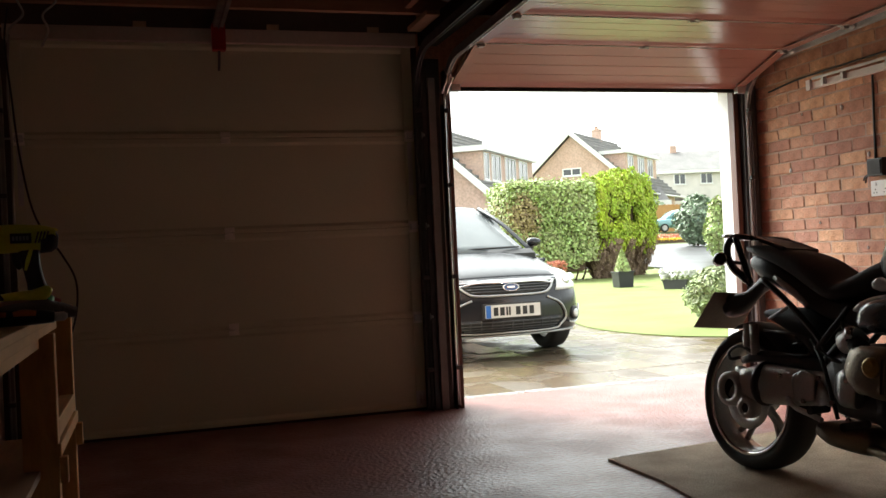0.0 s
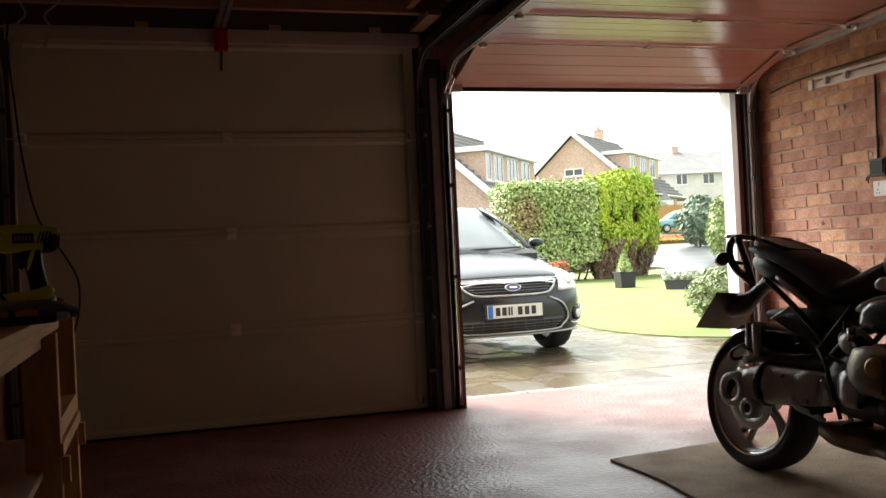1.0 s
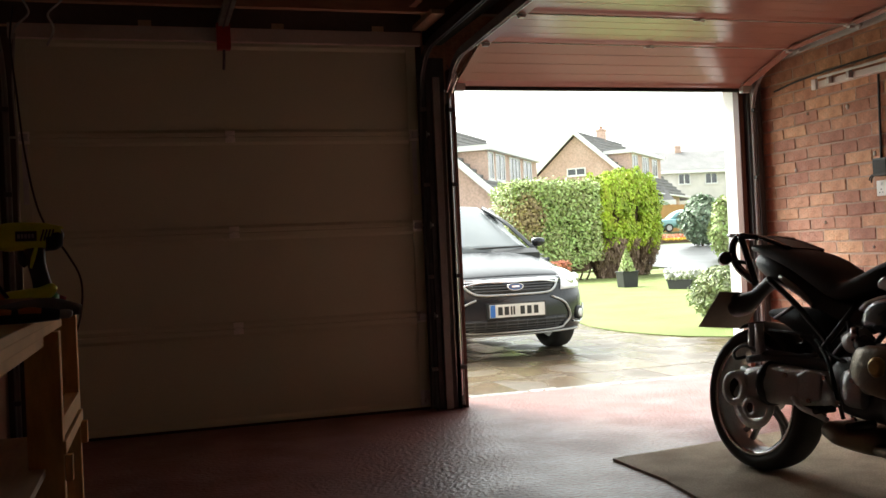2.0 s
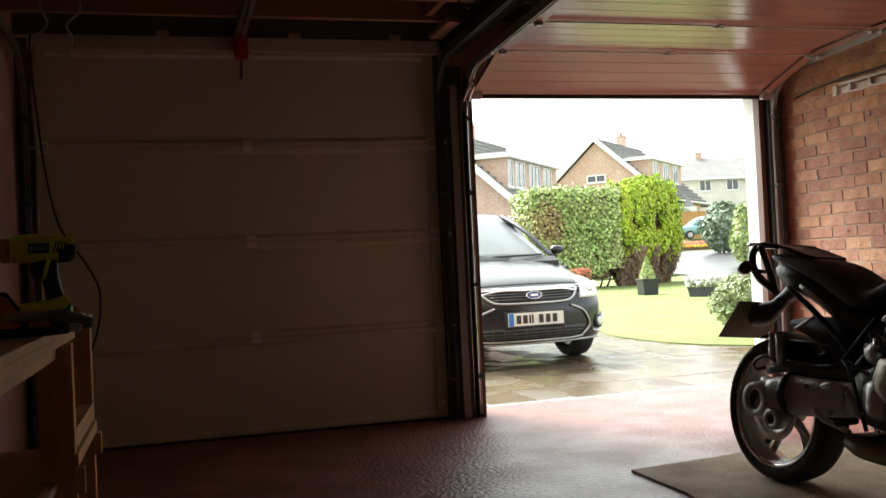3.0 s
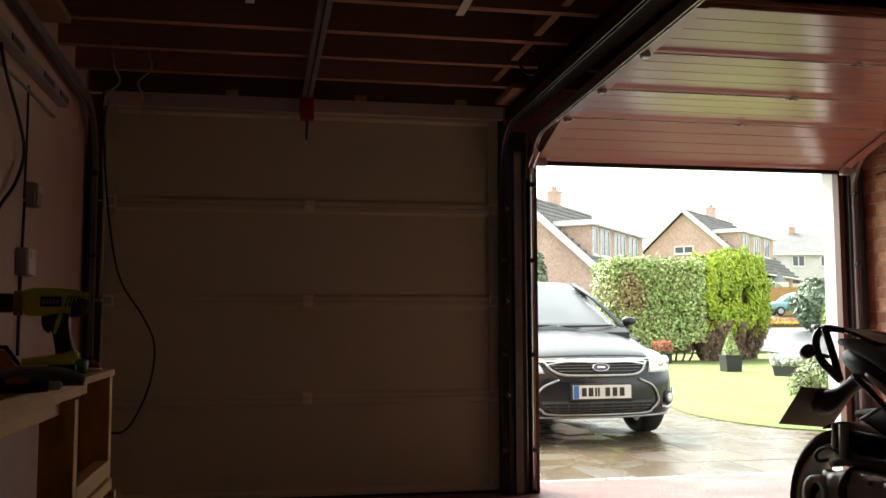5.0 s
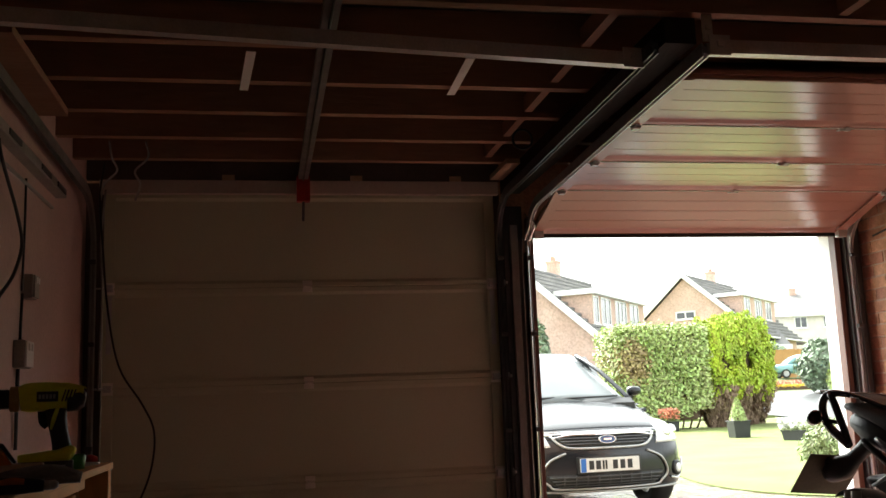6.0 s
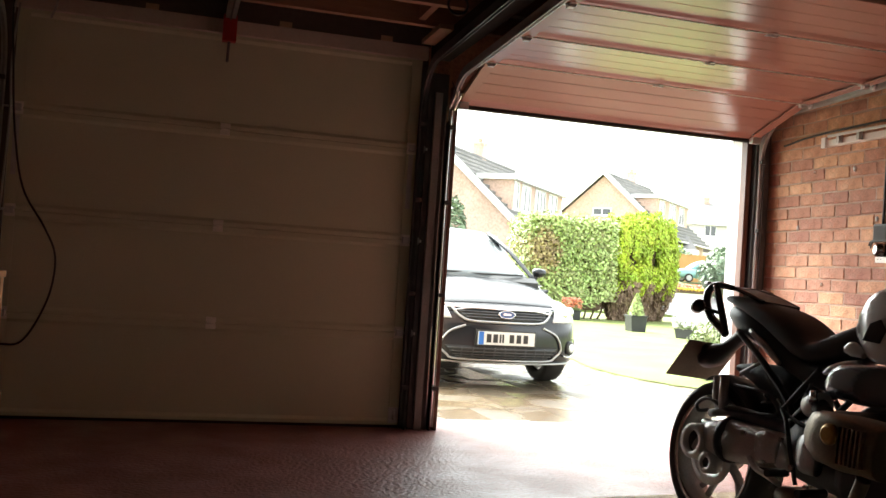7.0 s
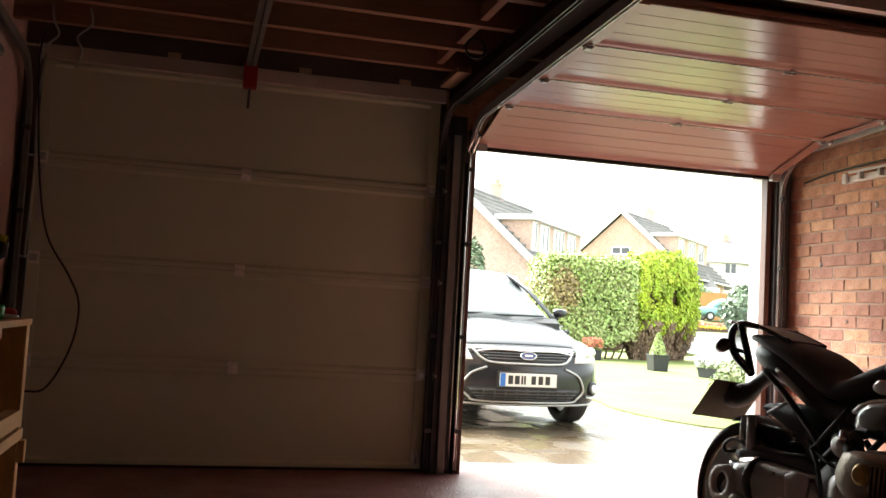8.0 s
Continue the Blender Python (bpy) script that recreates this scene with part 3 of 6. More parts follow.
LAWN_EDGE = [(4.6, 26.0), (4.6, 7.0), (4.68, 5.5), (4.52, 4.8), (4.46, 4.3), (4.46, 3.9), (4.52, 3.45), (4.66, 2.98), (4.95, 2.6), (5.5, 2.38), (6.3, 2.25), (9.0, 2.15), (17.3, 2.15), (17.4, 22.0), (17.8, 26.0)]
flat("lawn", LAWN_EDGE, -0.2, 0.0, LAWN, "bright mown front lawn with a curved edge")
flat("lawn_verge", [(4.6, 26.05), (17.6, 26.05), (17.0, 27.2), (4.6, 27.4)], -0.3, 0.10, LAWN, "grass verge behind the hedge")
sheet([(12.0, 17.62, 120, 0.02), (18.0, 17.62, 120, 0.02), (24.0, 17.95, 130, 0.02), (27.3, 17.8, 130, 0.02), (30.0, 4.0, 130, 0.02), (36.0, 4.0, 130, 0.02), (42.0, 4.0, 130, 0.02)], "road", ASPHALT, "pale wet street beyond the lawn")
prm = [(17.33, 2.3), (17.45, 2.3), (17.55, 22.0), (17.95, 26.0), (17.83, 26.0), (17.43, 22.0)]
flat("kerb", prm, -0.2, 0.03, SETT, "concrete kerb along the lawn")
structure("drive_bed", boxed(-6.0, 5.0, 0.30, 9.0, -0.2, -0.020), EARTH, "dark grit between the paving slabs")
structure("drive_far", boxed(-6.0, 4.55, 9.0, 26.0, -0.2, -0.012), SLAB, "wet paved drive towards the street")
# loose grit along the edge of the painted floor
rnd = random.Random(4)
bm = bmesh.new()
for k in range(380):
    x, y, r = rnd.uniform(1.36, 3.4), 0.303 + abs(rnd.gauss(0, 0.018)), rnd.uniform(0.004, 0.012)
    oriented(bm, pose(x, y, -0.016 + r * 0.6, rnd.uniform(0, 90), rnd.uniform(0, 90), rnd.uniform(0, 90)), r * 2, r * 1.5, r * 1.2)
solid("gravel", bm, GRIT, "loose pale grit along the edge of the painted floor", "gravel", kind="stuff")

# white reveal of the open doorway
structure("trim", boxed(3.398, 3.424, 0.047, 0.20, -0.04, 1.98, 0.003), WHITE_PAINT, "white door reveal")
structure("trim", boxed(1.346, 3.398, 0.09, 0.30, 1.985, 2.01, 0.003), WHITE_PAINT, "white soffit board over the doorway")
structure("wall_east", boxed(RIGHT + 0.003, RIGHT + 0.12, BACK, 0.05, 0, DECK_Z), MORTAR, "bare red brick side wall")


# ---- planting ----
def leaf_mesh(name, points, mat, size, seed, long=1.6, up=0.0):
    """Small bent leaves: points are (place, outward way)."""
    rr = random.Random(seed)
    vs, fs = [], []
    for p, n in points:
        n = (Vector(n) + Vector((rr.gauss(0, 0.5), rr.gauss(0, 0.5), rr.gauss(0, 0.5)))).normalized()
        d = Vector((rr.gauss(0, 1), rr.gauss(0, 1), rr.gauss(0, 1) + up)).normalized()
        a = (d - n * d.dot(n) * 0.8).normalized()
        b = n.cross(a).normalized()
        s = size * rr.uniform(0.6, 1.3)
        p = Vector(p)
        k = len(vs)
        vs += [tuple(p - a * s * long / 2), tuple(p + b * s * 0.45 + n * s * 0.12), tuple(p + a * s * long / 2), tuple(p - b * s * 0.45 + n * s * 0.12)]
        fs += [(k, k + 1, k + 2), (k, k + 2, k + 3)]
    me = bpy.data.meshes.new(name)
    me.from_pydata(vs, [], fs)
    me.materials.append(mat)
    return me


def plant_part(name, me, parent, label=""):
    ob = new(name, me)
    ob.parent = parent
    return tagged(ob, label, "", "", "stuff")


def box_points(rr, n, x0, x1, y0, y1, z0, z1, rough=0.12):
    out = []
    area = [((x1 - x0) * (z1 - z0), "f"), ((x1 - x0) * (y1 - y0), "t"), ((y1 - y0) * (z1 - z0), "l"), ((y1 - y0) * (z1 - z0), "r")]
    total = sum(a for a, _ in area)
    for a, f in area:
        for _ in range(int(n * a / total)):
            x, y, z = rr.uniform(x0, x1), rr.uniform(y0, y1), rr.uniform(z0, z1)
            j = rr.gauss(0, rough * 0.5) - 0.04 + 0.10 * noise.noise((x * 1.4, y * 1.4, z * 1.4))
            if f == "f":
                out.append(((x, y0 - j, z), (0, -1, 0.35)))
            elif f == "t":
                out.append(((x, y, z1 + j * 0.8), (0, -0.2, 1)))
            elif f == "l":
                out.append(((x0 - j, y, z), (-1, 0, 0.35)))
            else:
                out.append(((x1 + j, y, z), (1, 0, 0.35)))
    return out


rr = random.Random(11)
hedge = thing("hedge", "tall clipped green privet hedge at the edge of the lawn", "hedge", (0, 0, 0))
part("inner_growth", boxed(9.75, 11.88, 20.0, 21.35, 0.25, 2.64, 0.1), BARK, hedge)
pts = [(p, n) for p, n in box_points(rr, 26000, 9.50, 12.15, 19.75, 21.5, 0.08, 2.84, 0.2) if p[2] > 0.1 + 0.28 * max(0, p[0] - 10.6) + rr.uniform(0, 0.3)]
dry = [q for q in pts if (q[0][0] - 9.88) ** 2 + (q[0][2] - 1.9) ** 2 * 0.6 < 0.22 * rr.uniform(0.4, 1.6)]
dset = set(id(q) for q in dry)
plant_part("foliage", leaf_mesh("foliage", [q for q in pts if id(q) not in dset], HEDGE_LEAF, 0.072, 1), hedge)
plant_part("browned_foliage", leaf_mesh("browned_foliage", dry, HEDGE_DRY, 0.07, 2), hedge, "browned patch of leaves")
for k in range(9):
    x = 9.9 + 0.25 * k
    part("stem", tube([(x, 20.2 + 0.1 * (k % 3), G - 0.05), (x + 0.05, 20.15, 0.3), (x - 0.04, 20.2, 0.75)], [0.035, 0.028, 0.02], 6), BARK, hedge)


def cypress(x, y, r, h, seed):
    q = random.Random(seed)
    t = thing("conifer", "golden-green cypress with bare brown lower branches beside the hedge", "conifer", (x, y, 0.0), "golden conifers")
    tr = part("trunk", tube([(0, 0, -0.05), (0.04, 0, 0.6), (-0.03, 0.02, h * 0.6), (0, 0, h * 0.9)], [0.11, 0.09, 0.06, 0.02], 8), BARK, t)
    for k in range(14):
        a = q.uniform(0, 2 * math.pi)
        part("limb", tube([(0, 0, q.uniform(0.1, 0.4)), (0.35 * r * math.cos(a), 0.35 * r * math.sin(a), 0.55), (0.8 * r * math.cos(a), 0.8 * r * math.sin(a), q.uniform(1.0, 1.3))], [0.05, 0.035, 0.015], 6), BARK, tr)
    live, dead = [], []

    def girth(z):
        return r * min(1.0, 0.70 + 0.30 * max(0.0, z - 0.6) / 0.8) * math.sqrt(max(0.05, 1 - max(0.0, (z - h * 0.62) / (h * 0.44)) ** 2.4))
    # upright plumes standing close together, with gaps between them
    for k in range(125):
        a, z0 = q.uniform(0, 2 * math.pi), 0.75 + (h - 1.0) * ((k + q.uniform(0, 1)) / 125)
        g = girth(z0) * q.uniform(0.80, 1.02)
        size, tall = q.uniform(0.11, 0.19), q.uniform(0.24, 0.42)
        for _ in range(150):
            b, u = q.uniform(0, 2 * math.pi), q.uniform(-1, 1)
            w = size * math.sqrt(max(0.0, 1 - u * u)) * q.uniform(0.75, 1.1)
            p = (g * math.cos(a) + w * math.cos(b), g * math.sin(a) + w * math.sin(b), z0 + tall * u)
            n = (math.cos(a) * 0.6 + math.cos(b), math.sin(a) * 0.6 + math.sin(b), 0.6)
            (live if p[2] > 0.85 + 0.22 * math.sin(4 * a + seed) + q.gauss(0, 0.10) else dead).append((p, n))
    for _ in range(2400):
        a, rad = q.uniform(0, 2 * math.pi), r * math.sqrt(q.uniform(0, 0.6))
        z = h * (0.99 - 0.16 * (rad / r) ** 2) + q.uniform(-0.10, 0.06) + 0.07 * math.sin(7 * a + seed + 9 * rad)
        live.append(((rad * math.cos(a), rad * math.sin(a), z), (0.3 * math.cos(a), 0.3 * math.sin(a), 1)))
    for _ in range(4200):
        a, z = q.uniform(0, 2 * math.pi), q.uniform(0.02, 1.15)
        rad = r * (0.42 + 0.46 * z) * (1 + 0.22 * math.sin(5 * a + seed)) * q.uniform(0.8, 1.0)
        dead.append(((rad * math.cos(a), rad * math.sin(a), z), (math.cos(a), math.sin(a), 0.1)))
    plant_part("crown", leaf_mesh("crown", live, GOLD_LEAF, 0.058, seed, 1.9, 1.4), t)
    plant_part("dead_growth", leaf_mesh("dead_growth", dead, DEAD_TWIG, 0.06, seed + 1, 3.2, 2.6), t, "dead brown twigs")
    part("core", lathe([(r * 0.35, 0.5), (r * 0.55, 1.1), (r * 0.62, h * 0.66), (r * 0.36, h * 0.85), (0.05, h * 0.92)], 14), BARK, t)


cypress(12.68, 20.4, 0.74, 3.05, 21)
cypress(13.5, 20.95, 0.80, 3.28, 22)
cypress(14.3, 21.7, 0.80, 3.2, 23)


def shrub(name, label, x, y, z, r, h, mat, size, count, seed, category="shrub", long=1.8):
    q = random.Random(seed)
    t = thing(name, label, category, (x, y, z))
    for k in range(6):
        a = k * 1.05 + seed
        part("stem", tube([(0, 0, -0.04), (0.2 * r * math.cos(a), 0.2 * r * math.sin(a), h * 0.3), (0.5 * r * math.cos(a), 0.5 * r * math.sin(a), h * 0.7)], [0.03 * r + 0.006, 0.02 * r + 0.004, 0.006], 6), BARK, t)
    pts = []
    for _ in range(count):
        a, u = q.uniform(0, 2 * math.pi), q.uniform(-0.9, 1)
        s = math.sqrt(max(0, 1 - u * u)) * (1 + 0.16 * math.sin(3 * a + 4 * u + seed)) * q.uniform(0.72, 1.06)
        pts.append(((r * s * math.cos(a), r * s * math.sin(a), h * 0.5 + h * 0.5 * u * q.uniform(0.85, 1.05)), (math.cos(a) * s, math.sin(a) * s, u + 0.3)))
    plant_part("foliage", leaf_mesh("foliage", pts, mat, size, seed, long), t)
    return t


shrub("shrub", "variegated evergreen shrub at the edge of the lawn", 5.58, 3.68, 0.0, 0.30, 0.66, PALE_LEAF, 0.034, 1900, 31, long=2.4)
shrub("shrub", "large grey-green shrub across the street", 27.7, 39.0, 0.75, 1.1, 2.75, DARK_LEAF, 0.16, 2600, 32)
shrub("shrub", "slim green conifer near the street", 22.4, 29.0, 0.2, 0.55, 2.6, HEDGE_LEAF, 0.12, 1800, 33)
shrub("shrub", "dark shrub beside the orange fence", 33.2, 54.0, 1.8, 1.3, 2.5, DARK_LEAF, 0.2, 1200, 34)
shrub("shrub", "green bush beside the brick gable", 11.0, 33.0, 0.4, 0.6, 3.9, DARK_LEAF, 0.16, 1400, 35)

# pots and flowers
pot = thing("planter", "square black planter with a small clipped cone on the lawn", "planter", (9.85, 13.9, 0.0))
part("tub", prism([(-0.17, 0.0), (0.17, 0.0), (0.195, 0.34), (-0.195, 0.34)], -0.17, 0.17, bevel=0.012), BLACK, pot, "black tub")
part("rim", boxed(-0.21, 0.21, -0.19, 0.19, 0.335, 0.365, 0.006), BLACK, pot)
q = random.Random(41)
pts = []
for _ in range(1300):
    a, u = q.uniform(0, 2 * math.pi), q.uniform(0, 1)
    rad = 0.185 * (1 - u) ** 0.75 * q.uniform(0.85, 1.08)
    pts.append(((rad * math.cos(a), rad * math.sin(a), 0.35 + 0.5 * u), (math.cos(a), math.sin(a), 0.5)))
plant_part("foliage", leaf_mesh("foliage", pts, HEDGE_LEAF, 0.035, 42), pot, "small clipped green cone")
part("stem", tube([(0, 0, 0.3), (0, 0, 0.75)], 0.02, 6, None, 1), BARK, pot)


def flower_tub(label, x, y, turn, w, d, h, petal, seed, height=0.16):
    q = random.Random(seed)
    t = thing("flower_trough", label, "planter", (x, y, 0.0), turn=turn)
    part("trough", prism([(-w / 2 * 0.86, 0), (w / 2 * 0.86, 0), (w / 2, h), (-w / 2, h)], -d / 2, d / 2, bevel=0.01), BLACK, t, "dark trough")
    part("rim", boxed(-w / 2 - 0.012, w / 2 + 0.012, -d / 2 - 0.012, d / 2 + 0.012, h - 0.02, h + 0.008, 0.005), BLACK, t)
    leaves, petals = [], []
    for _ in range(260):
        leaves.append(((q.uniform(-w / 2, w / 2) * 1.08, q.uniform(-d / 2, d / 2) * 1.15, h + q.uniform(0, height * 0.8)), (0, -0.4, 0.8)))
    for _ in range(170):
        cx, cy, cz = q.uniform(-w / 2, w / 2) * 1.1, q.uniform(-d / 2, d / 2) * 1.2, h + height * q.uniform(0.35, 1.1)
        for _ in range(6):
            petals.append(((cx + q.gauss(0, 0.018), cy + q.gauss(0, 0.018), cz + q.gauss(0, 0.014)), (0, -0.7, 0.7)))
    plant_part("leaves", leaf_mesh("leaves", leaves, PALE_LEAF, 0.04, seed), t)
    plant_part("bloom", leaf_mesh("bloom", petals, petal, 0.055, seed + 1, 1.1), t, "flower heads")


flower_tub("dark trough full of white flowers on the lawn", 10.0, 11.8, -66, 0.62, 0.24, 0.19, WHITE_PETAL, 51, 0.2)
flower_tub("dark pot of coral flowers beside the hedge", 10.45, 18.85, 0, 0.40, 0.34, 0.26, RED_PETAL, 52, 0.3)
q = random.Random(61)
bed = thing("flower_bed", "raised bed of yellow and orange flowers across the street", "flower bed", (29.3, 44.6, 0.92))
part("soil", prism([(-2.4, 0), (3.0, 0), (2.6, 0.24), (-2.1, 0.28)], -0.5, 0.8), BARK, bed)
plant_part("bloom", leaf_mesh("bloom", [((q.uniform(-2.2, 2.7), q.uniform(-0.55, 0.2), 0.2 + q.uniform(0, 0.16)), (0, -0.8, 0.6)) for _ in range(1500)], YELLOW_PETAL, 0.09, 62, 1.1), bed, "yellow blooms")
plant_part("bloom", leaf_mesh("bloom", [((q.uniform(-2.2, 2.4), q.uniform(0.2, 0.8), 0.4 + q.uniform(0, 0.2)), (0, -0.8, 0.6)) for _ in range(900)], RED_PETAL, 0.09, 63, 1.1), bed, "coral blooms")


# ---- houses ----
def window(parent, m, w, h, panes=2):
    f = boxed(-w / 2, w / 2, -0.03, 0.05, 0, 0.09)
    box(f, -w / 2, w / 2, -0.03, 0.05, h - 0.09, h)
    for k in range(panes + 1):
        x = -w / 2 + (w - 0.09) * k / panes
        box(f, x, x + 0.09, -0.03, 0.05, 0.09, h - 0.09)
    f.transform(m)
    fr = part("window_frame", f, WHITE_PAINT, parent, "white window frame")
    for k in range(panes):
        x = -w / 2 + 0.09 + (w - 0.09) * k / panes
        g = boxed(x, x + (w - 0.09) / panes - 0.09, 0.0, 0.03, 0.09, h - 0.09)
        g.transform(m)
        part("pane", g, DARK_GLASS, fr)
    s = boxed(-w / 2 - 0.06, w / 2 + 0.06, -0.09, 0.02, -0.06, 0.0)
    s.transform(m)
    part("sill", s, WHITE_PAINT, fr)
    c = boxed(-w / 2 + 0.09, w / 2 - 0.09, 0.035, 0.05, 0.09, h - 0.09)
    c.transform(m)
    part("blind", c, WHITE_PAINT, fr)


def dormer_house(x, y, z, turn, length, chimney_x, label, win_front):
    """A brick chalet house: ridge along local x, gable at x = -0.6 towards the viewer, box dormer on the near slope."""
    h = thing("house", label, "house", (x, y, z), turn=turn)
    e0, e1, ze, zr, yr = -1.3, 9.3, 2.1, 6.85, 4.0
    gable = [(e0 + 0.25, -1.5), (e0 + 0.25, ze), (yr, zr - 0.25), (e1 - 0.25, ze), (e1 - 0.25, -1.5)]
    part("wall", prism(gable, -0.6, length, axis="x"), HOUSE_BRICK, h)
    for ya, za, yb, zb in ((e0 - 0.2, ze - 0.18, yr, zr), (e1 + 0.2, ze - 0.18, yr, zr)):
        t = 0.16
        part("roof", prism([(ya, za), (yb, zb), (yb, zb + t), (ya, za + t)], -0.85, length + 0.25, axis="x"), ROOF_TILE, h)
        part("barge_board", prism([(ya, za - 0.16), (yb, zb - 0.16), (yb, zb + 0.27), (ya, za + 0.27)], -0.97, -0.86, axis="x"), WHITE_PAINT, h, "white barge board")
    # rows of tiles as low steps
    for k in range(16):
        f = (k + 0.5) / 16
        ya, za = e0 - 0.2 + (yr - e0 + 0.2) * f, ze - 0.18 + (zr - ze + 0.18) * f + 0.16
        part("tile_course", boxed(-0.85, length + 0.25, ya - 0.16, ya + 0.16, za - 0.10, za + 0.02), ROOF_TILE, h)
    part("gutter", tube([(-0.85, e0 - 0.28, ze - 0.12), (length, e0 - 0.28, ze - 0.12)], 0.07, 8, None, 1), WHITE_PAINT, h)
    part("eave_board", boxed(-0.86, 0.1, e0 - 0.25, e0 + 0.35, ze - 0.45, ze - 0.1), WHITE_PAINT, h)
    dm = part("dormer", boxed(0, length - 1.5, 0, 3.4, 3.1, 5.05), HOUSE_BRICK, h, "flat-roofed brick dormer")
    part("dormer_roof", boxed(-0.25, length - 1.25, -0.3, 3.4, 5.05, 5.32), WHITE_PAINT, dm, "white fascia")
    for wx, ww, wp in win_front:
        window(dm, pose(wx, -0.02, 3.55), ww, 1.45, wp)
    c = part("chimney", boxed(chimney_x - 0.32, chimney_x + 0.32, yr - 0.32, yr + 0.32, zr - 0.9, zr + 0.75), HOUSE_BRICK, h)
    part("chimney_cap", boxed(chimney_x - 0.38, chimney_x + 0.38, yr - 0.38, yr + 0.38, zr + 0.75, zr + 0.85), HOUSE_BRICK, c)
    for dx in (-0.2, 0.2):
        part("chimney_pot", lathe([(0.11, zr + 0.85), (0.09, zr + 1.1), (0.11, zr + 1.12)], 12, pose(chimney_x + dx * 0.7, yr, 0)), HOUSE_BRICK, c)
    window(h, pose(-0.62, 4.0, 3.6, 0, 0, -90), 1.5, 0.6, 2)
    return h


dormer_house(16.03, 40.0, 1.1, 51, 10.5, 5.2, "brick chalet house with a flat-roofed dormer and tiled roof", [(0.55, 0.8, 1), (2.1, 1.5, 2), (4.6, 1.9, 3), (7.0, 1.6, 2)])
dormer_house(33.64, 57.6, 2.8, 45, 10.0, 5.7, "brick house with a steep gable and a flat-roofed dormer", [(1.2, 1.4, 2), (4.0, 1.8, 3), (6.6, 1.5, 2)])

row = thing("house", "long two-storey house with pale walls and a grey roof", "house", (38.4, 79.0, 2.0), turn=-9)
part("wall", boxed(0, 26, 0, 8, -1, 6.1), HOUSE_RENDER, row)
part("roof", prism([(-0.5, 6.0), (4.0, 8.2), (8.5, 6.0), (8.5, 6.2), (4.0, 8.45), (-0.5, 6.2)], -0.4, 26.4, axis="x"), ROOF_TILE, row)
part("fascia", boxed(-0.4, 26.4, -0.62, -0.5, 5.85, 6.15), WHITE_PAINT, row, "white fascia board")
for wx, ww in ((3.2, 1.2), (7.8, 1.6), (11.8, 1.25), (14.6, 1.3), (18.5, 1.6)):
    window(row, pose(wx, -0.04, 4.75), ww, 1.1, 2)
    window(row, pose(wx, -0.04, 1.5), ww, 1.3, 2)
part("chimney", boxed(12.4, 13.1, 3.6, 4.4, 7.8, 9.0), HOUSE_BRICK, row)
gar = thing("garage", "low white-fronted garage with a dark tiled roof", "garage", (36.4, 58.0, 1.9), turn=-12)
part("wall", boxed(-2.2, 0.6, 0, 5, -0.5, 2.3), HOUSE_RENDER, gar)
part("roof", prism([(-0.4, 2.25), (2.4, 3.6), (5.4, 2.25)], -2.5, 0.9, axis="x"), ROOF_TILE, gar)
part("fascia", boxed(-2.5, 0.9, -0.5, -0.38, 2.0, 2.35), WHITE_PAINT, gar)
pent = thing("porch", "white lean-to porch roof in front of the pale house", "porch", (45.2, 72.0, 2.0), turn=-9)
part("roof", prism([(-3.2, 4.8), (3.2, 3.0), (3.2, 2.8), (-3.2, 4.55)], 0, 3.5), WHITE_PAINT, pent)
part("wall", boxed(-3.0, 3.0, 0.3, 3.4, -0.5, 2.9), HOUSE_RENDER, pent)
fence = thing("fence", "orange-brown close-boarded fence behind the teal car", "fence", (34.4, 52.4, 1.78), turn=-8)
for k in range(24):
    part("board", boxed(-1.8 + 0.15 * k, -1.8 + 0.15 * k + 0.145, 0, 0.02, 0.0, 1.85 + 0.03 * (k % 2)), FENCE, fence)
for k in range(3):
    part("post", boxed(-1.8 + 1.75 * k, -1.7 + 1.75 * k, 0.022, 0.12, -0.1, 1.7), FENCE, fence)
tc = thing("car", "small teal car parked across the street", "car", (32.6, 49.0, 1.70), turn=-10)
part("body", loft([(-1.9, 0, 0.55, 0.55, 0.16), (-1.6, 0, 0.58, 0.76, 0.28), (0, 0, 0.60, 0.80, 0.33), (1.5, 0, 0.60, 0.78, 0.32), (1.9, 0, 0.58, 0.6, 0.2)], 20, 3.5), TEAL, tc)
part("cabin", loft([(-1.05, 0, 0.85, 0.6, 0.08), (-0.4, 0, 1.1, 0.62, 0.28), (0.5, 0, 1.12, 0.62, 0.30), (1.5, 0, 0.95, 0.6, 0.15)], 16, 3.2), TEAL, tc)
for x0, x1 in ((-0.45, 0.1), (0.2, 0.95)):
    part("side_window", prism([(x0 - 0.15, 0.98), (x0 + 0.05, 1.28), (x1, 1.28), (x1 + 0.1, 0.98)], -0.66, -0.60, bevel=0.01), DARK_GLASS, tc)
for x in (-1.2, 1.2):
    for s in (-1, 1):
        m = pose(x, s * 0.72, 0.28, 90, 0, 0)
        w = part("wheel", ring(wheel_profile(0.28, 0.18, 0.18), 20, m), RUBBER, tc)
        part("hubcap", lathe([(0.18, -0.085), (0.15, -0.10), (0.15, 0.10), (0.18, 0.085)], 16, m), ALLOY, w)

# ---- the parked car ----
MID = (0, 2.0, 0.5)
NOSE = [(0.12, 0.225), (0.05, 0.24), (0.02, 0.28), (0.0, 0.36), (0.0, 0.50), (0.025, 0.585), (0.06, 0.66), (0.13, 0.735), (0.30, 0.80), (0.65, 0.885), (1.02, 0.955)]


